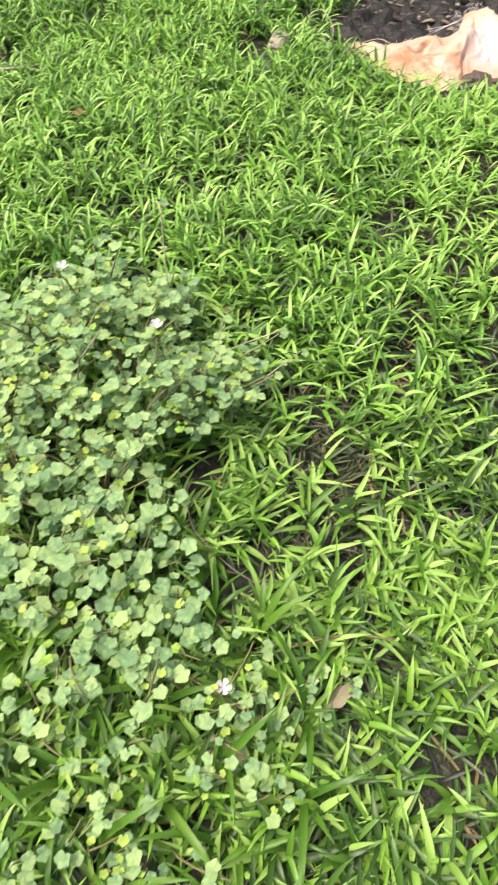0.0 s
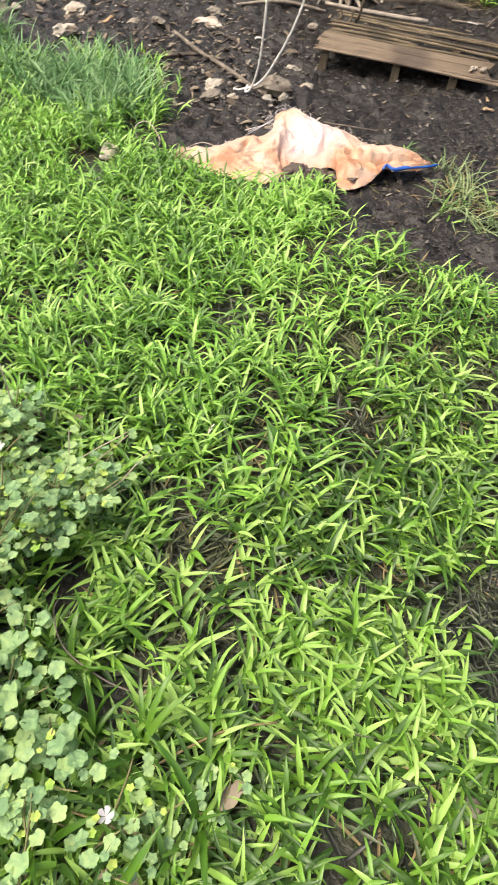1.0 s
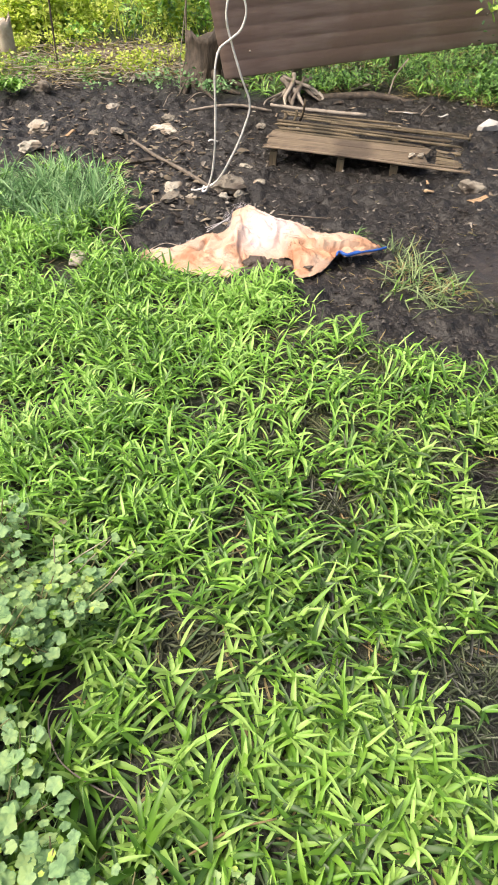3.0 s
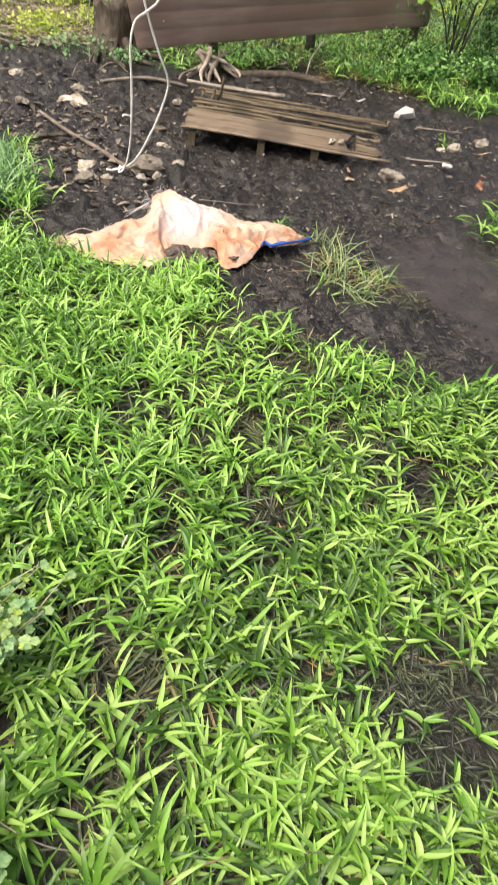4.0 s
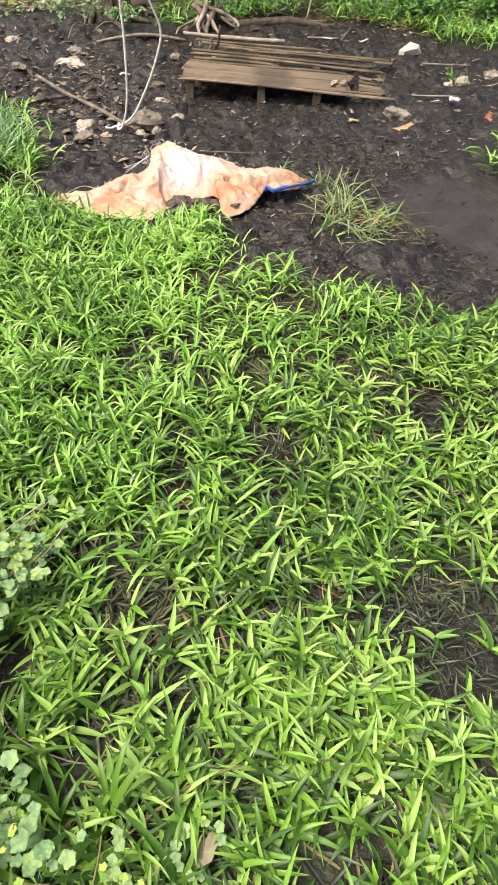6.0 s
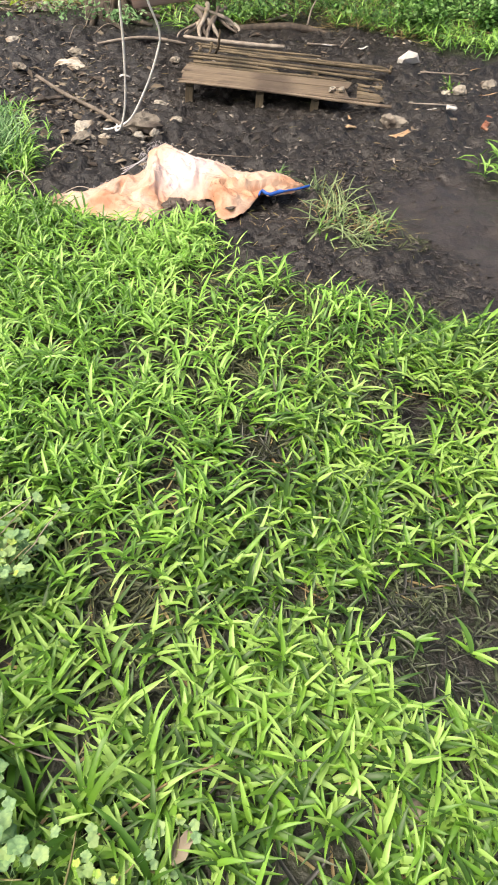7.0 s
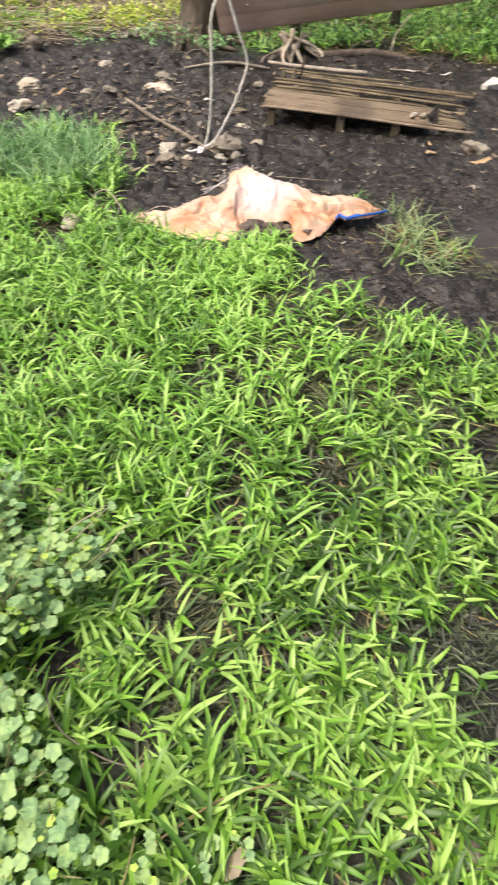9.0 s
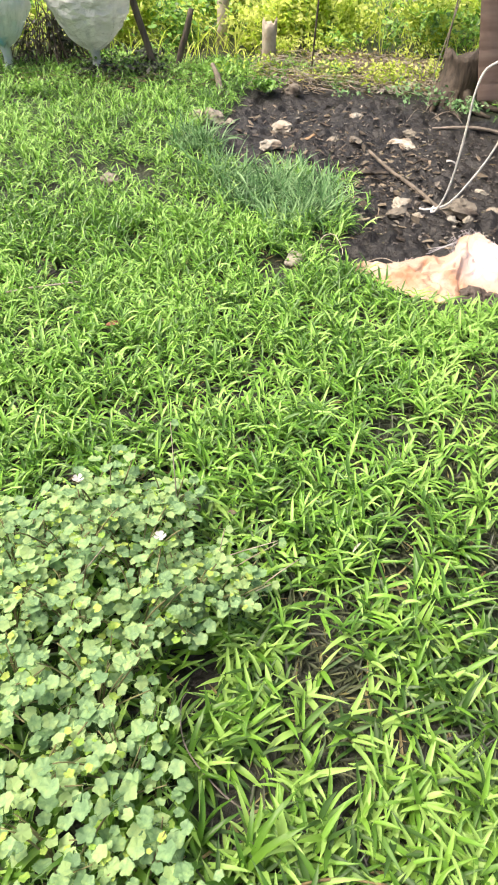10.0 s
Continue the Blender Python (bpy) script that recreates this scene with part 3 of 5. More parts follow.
def rim(x, y):
    """The worn outskirts of the lawn: grass thins out in an uneven belt."""
    inner = (x > -2.0) & (x < 1.7) & (y > 1.0) & (y < 6.6) | (x > -0.9) & (x < 1.9) & (y > -0.25) & (y < 1.4) | (x > -4.5) & (x < 0.7) & (y > 3.2) & (y < 6.6)
    d = np.hypot((x - 0.3) / 1.25, y - 2.6) + 1.6 * (vnoise(x, y, 0.8, 2.9) - 0.5)
    return np.where(inner, 0, np.clip((4.9 - d) / 2.6, 0, 1))


def thin(x, y):
    """How much upright grass is left beside the trodden places."""
    return np.clip(1 - 0.95 * matted(x, y), 0, 1) * (1 - 0.6 * worn(x, y))


shoots("broad_lawn", "bright green broad-bladed lawn grass", (-0.9, 1.9, -0.25, 1.5), 1250, 6, (0.02, 0.07), (0.04, 0.09), (0.008, 0.0165), GRASS_BROAD_DIM, lambda x, y: thin(x, y) * (1 - verge(x, y)), tilt=(0.1, 0.8), lean=(0.15, 1.0), segs=5, droop=0.7)
shoots("lawn", "lush green lawn of upright leafy shoots", (-2.0, 1.7, 0.8, 3.3), 1020, 6, (0.04, 0.10), (0.045, 0.095), (0.0065, 0.014), GRASS, lambda x, y: thin(x, y) * verge(x, y) * np.clip(1 - tufted(x, y) - 0.6 * spot(x, y, 1.55, 1.5, 0.4, 0.45) - 1.2 * spot(x, y, 0.95, 2.60, 0.4, 0.22) - spot(x, y, 0.22, 2.82, 0.2, 0.14), 0, 1), lean=(0.45, 1.2), segs=4, droop=1.0)
shoots("far_lawn", "green lawn running to the fence", (-4.5, 0.7, 3.2, 6.6), 540, 5, (0.04, 0.10), (0.045, 0.09), (0.007, 0.0135), GRASS, lambda x, y: 1 - tufted(x, y), lean=(0.45, 1.2), segs=3, droop=0.95)
shoots("outer_lawn", "green grass thinning out round the lawn", (-5.8, 6.2, -3.0, 6.6), 300, 4, (0.03, 0.09), (0.06, 0.12), (0.009, 0.017), GRASS, rim, segs=3)
lawn("thatch", "dry straw-coloured blades low in the lawn", (-1.2, 1.8, -0.2, 3.3), 200, 2, (0.04, 0.10), (0.003, 0.007), GRASS_DRY, lambda x, y: 1 - 0.8 * matted(x, y), lean=(0.0, 0.4), droop=0.3, segs=3)
# Dead blades whose near-black colour also paints shade between the shoots.
lawn("dead_grass", "dull olive dead blades under the lawn, dark to deepen its shaded gaps", (-1.0, 1.9, -0.2, 2.4), 700, 2, (0.04, 0.10), (0.004, 0.009), GRASS_MATTED, lean=(0.0, 0.8), droop=0.3, segs=3)
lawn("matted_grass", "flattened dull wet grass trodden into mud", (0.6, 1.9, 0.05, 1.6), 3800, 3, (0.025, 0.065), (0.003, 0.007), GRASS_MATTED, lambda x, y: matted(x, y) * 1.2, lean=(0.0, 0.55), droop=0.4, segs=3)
lawn("pressed_grass", "pressed-down dull brown grass in the lawn", (0.0, 1.6, 0.4, 2.5), 2400, 3, (0.03, 0.075), (0.003, 0.008), GRASS_PRESSED, worn, lean=(0.0, 0.5), droop=0.4, segs=3)
lawn("side_grass", "green grass patch at the mud's edge", (2.2, 3.0, 2.0, 2.8), 320, 4, (0.04, 0.09), (0.005, 0.010), GRASS_BROAD_DIM, lambda x, y: np.maximum(spot(x, y, 2.68, 2.5, 0.26, 0.24), spot(x, y, 2.42, 2.16, 0.15, 0.13)))
lawn("wall_grass", "patchy green grass along the sheet wall", (1.9, 5.6, 3.9, 6.4), 230, 4, (0.06, 0.15), (0.005, 0.011), GRASS_SHADED, lambda x, y: (y > 4.2 - 0.1 * x) * np.where(x < 3.0, 0.3, 1.0), segs=3)
lawn("wall_straw", "dry straw and dead grass along the wall", (1.9, 5.0, 4.3, 6.2), 260, 3, (0.06, 0.16), (0.004, 0.009), GRASS_DRY, lean=(0.0, 0.7), droop=0.4, segs=3)
lawn("wall_litter", "dull dead blades lying along the wall", (1.9, 4.0, 4.6, 6.0), 500, 3, (0.05, 0.12), (0.004, 0.009), GRASS_PRESSED, lean=(0.0, 0.6), droop=0.4, segs=3)


def tussock(name, label, spots, count, length, width, mat, lean=(0.7, 1.45), droop=1.0):
    """A clump of long grass: blades fanning out of a few crowded roots."""
    roots = []
    for cx, cy, r in spots:
        k = int(count * r / sum(q[2] for q in spots))
        a, d = rng.random(k) * 2 * np.pi, r * np.sqrt(rng.random(k))
        x, y = cx + d * np.cos(a), cy + d * np.sin(a)
        roots.append(np.stack([x, y, ground_h(x, y)], -1))
    roots = np.concatenate(roots)
    n = len(roots)
    me = blades(name, roots, length[0] + (length[1] - length[0]) * rng.random(n), width[0] + (width[1] - width[0]) * rng.random(n), lean[0] + (lean[1] - lean[0]) * rng.random(n), mat, droop)
    return tagged(new(name, me), label, "grass", kind="stuff")


tussock("grass_tussock", "tall blue-green grass tussock by the mud", [(0.05, 3.62, 0.2), (0.3, 3.75, 0.2), (0.40, 3.46, 0.14), (0.25, 3.3, 0.16), (-0.15, 3.9, 0.15), (-0.36, 4.40, 0.16)], 1500, (0.12, 0.26), (0.005, 0.010), GRASS_BLUE, (0.75, 1.5), 1.25)
tussock("mud_tuft", "thin straggling grey-green tuft growing from mud", [(1.60, 2.30, 0.09), (1.70, 2.44, 0.10), (1.78, 2.28, 0.08), (1.66, 2.14, 0.07), (1.68, 2.60, 0.04)], 230, (0.05, 0.18), (0.004, 0.008), GRASS_TUFT, (0.1, 1.3), 1.3)
tussock("mud_tuft", "yellowish leafy tuft growing from mud", [(1.56, 2.24, 0.08), (1.70, 2.34, 0.10), (1.75, 2.16, 0.07)], 45, (0.05, 0.13), (0.005, 0.009), GRASS_BROAD_DIM, (0.1, 1.2), 1.2)
tussock("dry_tuft", "dry straw caught in the tuft", [(1.72, 2.3, 0.13), (1.82, 2.2, 0.1), (1.62, 2.4, 0.1), (1.70, 2.55, 0.06)], 130, (0.05, 0.15), (0.003, 0.006), GRASS_DRY, (0.0, 0.8))
tussock("mud_tuft", "sparse green blades at the mud's edge", [(1.36, 1.76, 0.1), (1.50, 1.70, 0.07), (1.1, 2.25, 0.08), (1.57, 2.80, 0.04)], 150, (0.04, 0.10), (0.004, 0.008), GRASS, (0.2, 1.2))
tussock("mud_tuft", "dull flattened blades at the mud's edge", [(1.46, 1.72, 0.14), (1.62, 1.66, 0.1), (1.85, 2.06, 0.08)], 170, (0.03, 0.08), (0.004, 0.008), GRASS_PRESSED, (0.0, 0.7))
tussock("mud_sprout", "small green sprout growing from trodden mud", [(3.04, 3.60, 0.03), (3.02, 3.50, 0.02)], 18, (0.05, 0.13), (0.007, 0.012), GRASS_BROAD_DIM, (0.5, 1.4))

# ---- low lobed weeds in the lawn ----


def lobed_leaf(name, seed, mat, lobes=5):
    """A rounded leaf with five shallow toothed lobes, cupped round its midrib; base at the origin, pointing along +x, 1 long."""
    r = random.Random(seed)
    bm = bmesh.new()
    centre = bm.verts.new((0.42, 0, -0.05))
    ring, count = [], 30
    for k in range(count):
        a = math.pi + 2 * math.pi * (k + 0.5) / count
        rad = 0.46 + 0.042 * math.cos(lobes * a) + 0.017 * (-1) ** k + r.uniform(-0.025, 0.025)
        rad *= 1 - 0.28 * max(0, math.cos(a - math.pi)) ** 6
        x, y = 0.45 + rad * math.cos(a), rad * 1.02 * math.sin(a)
        ring.append(bm.verts.new((x, y, 0.22 * abs(y) ** 1.3 - 0.14 * (x - 0.4) ** 2 + r.uniform(-0.02, 0.02))))
    mid = []
    for k in range(count):
        p = (ring[k].co - centre.co) * 0.55 + centre.co
        p.z += 0.022 * math.cos(lobes * (math.pi + 2 * math.pi * (k + 0.5) / count))
        mid.append(bm.verts.new(p))
    for k in range(count):
        j = (k + 1) % count
        bm.faces.new((centre, mid[k], mid[j]))
        bm.faces.new((mid[k], ring[k], ring[j], mid[j]))
    stalk = bm.verts.new((-0.75, 0, -0.35))
    bm.faces.new((ring[-1], ring[0], stalk))
    return finish(bm, name, mat)


WEED_LEAVES = [lobed_leaf("leaf", k, WEED) for k in range(5)]
YOUNG_LEAVES = [lobed_leaf("leaf", 20 + k, WEED_YOUNG) for k in range(2)]


def weed(x, y, tall, spread, count, seed, label, size=(0.020, 0.040)):
    """A sprawling weed: several wiry stems out of one root, with lobed leaves on short stalks."""
    r = random.Random(seed)
    root = thing("lobed_weed", label, "weed", (x, y, height(x, y)), "lobed weeds in the lawn")
    stems = max(3, count // 8)
    for k in range(stems):
        bm = bmesh.new()
        a, reach, top = r.uniform(0, 6.28), spread * r.uniform(0.35, 1.0), tall * r.uniform(0.55, 1.05)
        pts = [(0, 0, -0.01), (reach * 0.3 * math.cos(a), reach * 0.3 * math.sin(a), top * 0.55),
               (reach * 0.75 * math.cos(a + 0.3), reach * 0.75 * math.sin(a + 0.3), top * 0.9), (reach * math.cos(a + 0.4), reach * math.sin(a + 0.4), top)]
        tube(bm, pts, [0.0026, 0.0014], sides=4, count=7)
        stem = part("stem", bm, STEM, root)
        path = resample(pts, 20)
        for q in range(count // stems + (k < count % stems)):
            p, a = path[r.randint(8, 19)], r.uniform(0, 6.28)
            stalk = Vector((math.cos(a), math.sin(a), r.uniform(0.1, 0.7))) * r.uniform(0.012, 0.03)
            s = r.uniform(*size)
            young = r.random() < 0.2
            leaf = new("leaf", r.choice(YOUNG_LEAVES if young else WEED_LEAVES))
            leaf.parent = stem
            leaf.matrix_local = Matrix.Translation(p + stalk) @ Euler((r.gauss(0, 0.24), r.gauss(0.1, 0.24), a)).to_matrix().to_4x4() @ Matrix.Diagonal((*[s * (0.6 if young else 1)] * 3, 1))
    return root


WEED_BED = [(-0.34, 1.10, 0.14), (-0.27, 1.22, 0.18), (-0.18, 1.18, 0.26), (-0.04, 1.22, 0.20), (-0.36, 1.02, 0.22), (-0.22, 1.03, 0.28), (-0.08, 1.04, 0.26), (0.05, 1.08, 0.16),
            (-0.32, 0.88, 0.22), (-0.18, 0.88, 0.24), (-0.05, 0.88, 0.22), (-0.26, 0.73, 0.20), (-0.10, 0.72, 0.20), (-0.18, 0.58, 0.18), (-0.02, 0.58, 0.18), (-0.10, 0.44, 0.16),
            (0.05, 0.45, 0.15), (-0.14, 0.30, 0.14), (0.0, 0.28, 0.14), (0.12, 0.33, 0.13), (0.24, 0.36, 0.10), (0.32, 0.33, 0.08), (0.08, 0.15, 0.13), (-0.08, 0.13, 0.13), (0.2, 0.2, 0.1), (0.11, 0.98, 0.15), (0.18, 1.02, 0.12), (0.04, 0.95, 0.20), (-0.46, 0.92, 0.15)]
for k, (wx, wy, wh) in enumerate(WEED_BED):
    low = wh < 0.13
    weed(wx, wy, wh, 0.13 if not low else 0.10, 20 if low else (32 if wy < 0.42 else 84 if wy < 0.7 else 115), 100 + k, "low creeping weed with lobed grey-green leaves" if low else "bushy weed with lobed grey-green leaves and yellow-green young tips", (0.015, 0.029) if wy < 0.42 else (0.018, 0.039) if wy < 0.7 else (0.014, 0.035))


def seed_stalk(x, y, top, dx, dy):
    root = thing("dry_stalk", "thin dry weed stalk standing among leaves", "plant stalk", (x, y, height(x, y)))
    bm = bmesh.new()
    tube(bm, [(0, 0, -0.01), (dx * 0.4, dy * 0.4, top * 0.5), (dx, dy, top)], [0.0025, 0.001], sides=5, count=8)
    part("stalk", bm, PALEBARK, root)
    for k in range(3):
        leaf = new("leaf", WEED_LEAVES[k])
        leaf.parent = root
        leaf.matrix_local = Matrix.Translation((dx * (1 - 0.25 * k), dy * (1 - 0.25 * k), top * (1 - 0.3 * k))) @ Euler((0.2, 0.3, k * 2.1)).to_matrix().to_4x4() @ Matrix.Diagonal((0.022, 0.022, 0.022, 1))


seed_stalk(0.0, 1.20, 0.37, -0.01, 0.05)
seed_stalk(0.08, 1.05, 0.18, 0.17, 0.02)
seed_stalk(0.10, 1.02, 0.22, 0.03, 0.05)
seed_stalk(0.14, 1.00, 0.15, 0.10, -0.02)
seed_stalk(0.18, 1.03, 0.14, 0.12, 0.03)
seed_stalk(0.05, 1.10, 0.20, 0.20, -0.04)
seed_stalk(-0.3, 0.72, 0.3, 0.05, 0.03)
seed_stalk(-0.26, 0.92, 0.30, 0.16, 0.02)


def flower(x, y, z, seed):
    r = random.Random(seed)
    bm = bmesh.new()
    for k in range(5):
        a = k * 1.257 + r.uniform(-0.2, 0.2)
        c = bm.verts.new((0, 0, 0))
        s = [bm.verts.new((0.013 * d * math.cos(a + w), 0.013 * d * math.sin(a + w), 0.006 * d * d)) for d, w in ((0.5, -0.55), (0.9, -0.5), (1.05, -0.1), (1.0, 0.35), (0.55, 0.55))]
        bm.faces.new((c, *s))
    ob = thing("flower", "small white weed flower on a thin stem", "flower", (x, y, height(x, y)), "weed flowers")
    bm2 = bmesh.new()
    tube(bm2, [(0, 0, 0), (0.01, 0, z * 0.5), (0, 0, z)], 0.001, sides=4, count=6)
    part("stem", bm2, STEM, ob)
    p = part("petals", bm, FLOWER, ob, "five white petals")
    p.location = (0, 0, z)


flower(-0.2, 1.12, 0.30, 1)
flower(0.0, 1.0, 0.26, 2)
flower(0.16, 0.35, 0.12, 3)


# ---- coarse broad grass among the weeds ----


def broad_blade(name, length, width, lift, droop, mat=BLADE):
    bm = bmesh.new()
    rings, e, p = [], lift, Vector((0, 0, 0))
    for k in range(9):
        f = k / 8
        if k:
            e = lift - droop * f ** 1.4
            p = p + Vector((math.cos(e), 0, math.sin(e))) * length / 8
        w = width / 2 * (math.sin(math.pi * min(1, 0.22 + 0.78 * f)) ** 0.7 if k < 8 else 0.02)
        n = Vector((-math.sin(e), 0, math.cos(e)))
        rings.append([bm.verts.new(p + Vector((0, s * w, 0)) + n * abs(s) * w * 0.45 + n * 0.002 * math.sin(9 * f + 3 * s)) for s in (-1, 0, 1)])
    for a, b in zip(rings, rings[1:]):
        for q in range(2):
            bm.faces.new((a[q], a[q + 1], b[q + 1], b[q]))
    return finish(bm, name, mat)


BROAD = [broad_blade("blade", 0.17, 0.015, 1.1, 1.0), broad_blade("blade", 0.13, 0.013, 0.8, 0.7), broad_blade("blade", 0.20, 0.014, 1.25, 1.4), broad_blade("blade", 0.10, 0.016, 0.6, 0.4)]


def broad_clump(x, y, count, seed, scale=1.0):
    r = random.Random(seed)
    root = thing("broad_grass", "coarse grass clump with wide light-green blades", "grass clump", (x, y, height(x, y)), "coarse grass clumps")
    turn = r.uniform(0, 6.28)
    for k in range(count):
        b = new("blade", r.choice(BROAD))
        b.parent = root
        b.matrix_local = Matrix.Translation((r.gauss(0, 0.008), r.gauss(0, 0.008), r.uniform(0, 0.02))) @ Euler((r.gauss(0, 0.25), r.gauss(0, 0.2), turn + k * 2.4 + r.gauss(0, 0.4))).to_matrix().to_4x4() @ Matrix.Diagonal((*[scale * r.uniform(0.75, 1.15)] * 3, 1))


CLUMPS = [(0.10, 0.62), (0.06, 0.72), (-0.02, 0.50), (0.12, 0.50), (0.05, 0.36), (-0.28, 0.48), (-0.2, 0.42), (-0.1, 0.22), (0.18, 0.14), (0.3, 0.2), (0.02, 0.06), (-0.24, 0.34), (-0.16, 0.5), (-0.06, 0.36), (-0.2, 0.22),
          (-0.35, 0.66), (0.02, 0.84), (0.1, 0.9), (0.22, 0.46), (0.06, 0.22), (-0.1, 0.62), (0.36, 0.12), (0.52, 0.36), (0.66, 0.6), (0.16, 0.26), (-0.02, 0.14), (0.9, 0.75), (-0.14, 0.38), (0.3, 0.32), (-0.28, 0.58), (0.62, 0.2), (0.8, 0.22), (0.95, 0.3), (0.72, 0.1), (0.45, 0.18), (0.86, 0.12)]
for k, (cx, cy) in enumerate(CLUMPS):
    broad_clump(cx, cy, 7 + k % 5, 300 + k, 0.9 if k not in (21, 22, 23, 26) and k < 30 else 0.6)

for k, (cx, cy) in enumerate(((-0.34, 2.83), (-1.28, 3.59), (-0.33, 1.76), (-0.6, 1.6), (-0.15, 1.55), (-0.75, 1.35))):
    broad_clump(cx, cy, 6, 360 + k, 0.75)

# ---- torn sack ----


def sack():
    """A torn woven sack spread on the mud: its cloth runs from a gathered back edge to a ragged front edge, with long creases, a folded flap and soft swells."""
    edges = [((0.545, 2.80, 0.015), (0.548, 2.79, 0.008)), ((0.635, 2.806, 0.04), (0.615, 2.735, 0.01)), ((0.722, 2.824, 0.05), (0.70, 2.65, 0.01)), ((0.816, 2.862, 0.06), (0.787, 2.58, 0.01)), ((0.892, 2.883, 0.07), (0.86, 2.555, 0.01)),
             ((0.93, 2.90, 0.05), (0.915, 2.552, 0.01)), ((0.995, 2.944, 0.06), (0.957, 2.597, 0.012)), ((1.029, 3.01, 0.10), (1.005, 2.65, 0.008)), ((1.084, 3.021, 0.12), (1.05, 2.66, 0.010)), ((1.116, 3.002, 0.13), (1.10, 2.655, 0.010)),
             ((1.153, 2.945, 0.12), (1.165, 2.65, 0.012)), ((1.209, 2.891, 0.10), (1.192, 2.60, 0.02)), ((1.305, 2.848, 0.08), (1.176, 2.465, 0.01)), ((1.396, 2.786, 0.05), (1.285, 2.48, 0.01)), ((1.476, 2.726, 0.07), (1.359, 2.545, 0.02)),
             ((1.559, 2.673, 0.06), (1.405, 2.582, 0.042)), ((1.60, 2.615, 0.035), (1.45, 2.56, 0.03)), ((1.635, 2.59, 0.02), (1.60, 2.583, 0.02))]
    # creases and ridges: from, to, height, half-width
    lines = [((0.892, 2.89), (0.80, 2.70), -0.026, 0.018), ((0.815, 2.71), (0.968, 2.747), -0.017, 0.011), ((1.002, 2.75), (0.974, 2.62), -0.024, 0.015), ((1.073, 3.02), (1.05, 2.87), -0.024, 0.014), ((1.186, 2.767), (1.26, 2.715), -0.013, 0.010),
             ((1.05, 2.87), (0.90, 2.70), 0.022, 0.035), ((1.10, 2.98), (1.40, 2.68), 0.024, 0.05), ((0.70, 2.79), (0.84, 2.60), 0.018, 0.035), ((1.21, 2.61), (1.26, 2.50), 0.020, 0.032), ((1.12, 2.94), (1.14, 2.72), 0.014, 0.025), ((0.72, 2.74), (0.66, 2.70), -0.010, 0.008), ((1.30, 2.79), (1.44, 2.70), -0.012, 0.011)]
    nu, nv = 170, 56
    a, b = resample([q[0] for q in edges], nu), resample([q[1] for q in edges], nu)

    def along(p, p0, p1):
        ex, ey = p1[0] - p0[0], p1[1] - p0[1]
        k = min(1, max(0, ((p.x - p0[0]) * ex + (p.y - p0[1]) * ey) / (ex * ex + ey * ey)))
        dx, dy = p.x - p0[0] - k * ex, p.y - p0[1] - k * ey
        return math.hypot(dx, dy), math.copysign(1, ex * dy - ey * dx), math.sin(math.pi * min(1, max(0, 0.12 + 0.76 * k)))

    bm = bmesh.new()
    grid = []
    for i in range(nu):
        row = []
        for j in range(nv):
            v = j / (nv - 1)
            p = b[i].lerp(a[i], v)
            rag = 0.007 * noise.noise(Vector((i * 0.4, 0, 3))) + 0.006 * noise.noise(Vector((i * 1.3, 0, 8)))
            p = p + Vector((rag, rag * 1.5, 0)) * (1 if j in (0, nv - 1) else 0.2)
            q = Vector((p.x, p.y, 0))
            z = 0.022 * noise.noise(q * 6 + Vector((2, 4, 1))) + 0.012 * noise.noise(q * 13) + 0.014 * max(0, 1 - 7 * abs(noise.noise(Vector((q.x * 9 + q.y * 3, q.y * 5, 2))))) + 0.006 * noise.noise(q * 34) + 0.008 * max(0, 1 - 6 * abs(noise.noise(Vector((q.x * 14 - q.y * 7, q.y * 16, 5)))))
            for p0, p1, h, w in lines:
                d, _, f = along(q + Vector((0.012 * noise.noise(q * 9), 0.012 * noise.noise(q * 9 + Vector((5, 0, 0))), 0)), p0, p1)
                z += 1.5 * h * f * (math.exp(-(d / w) ** 2) if h > 0 else max(0, 1 - d / w))
            d, s, f = along(q, (1.17, 2.652), (1.51, 2.592))
            z += (0.028 if s > 0 else -0.02) * f * math.exp(-d / 0.035)
            env = math.sin(math.pi * min(1, 0.05 + v * 1.02)) ** 0.6 if v < 0.98 else 0.25
            row.append(bm.verts.new((p.x, p.y, max(0.005, p.z * 0.85 + 0.02 * math.sin(math.pi * v) + z * env))))
        grid.append(row)
    for i in range(nu - 1):
        for j in range(nv - 1):
            bm.faces.new((grid[i][j], grid[i + 1][j], grid[i + 1][j + 1], grid[i][j + 1]))
    under = bmesh.ops.duplicate(bm, geom=bm.verts[:] + bm.faces[:])["geom"]
    for g in under:
        if isinstance(g, bmesh.types.BMVert):
            g.co.z -= 0.0025
        elif isinstance(g, bmesh.types.BMFace):
            g.normal_flip()
    root = thing("woven_sack", "torn faded orange woven plastic sack lying crumpled on mud", "sack")
    part("cloth", bm, SACK, root)
    hem = bmesh.new()
    tube(hem, [(1.392, 2.57, 0.030), (1.412, 2.588, 0.040), (1.437, 2.566, 0.030), (1.48, 2.570, 0.030), (1.53, 2.578, 0.028), (1.59, 2.583, 0.026), (1.645, 2.592, 0.026)], [0.006, 0.0085, 0.005], sides=6, count=30, wobble=0.7)
    part("hem", hem, BLUE, root, "bright blue stitched hem")
    r = random.Random(5)
    threads = bmesh.new()
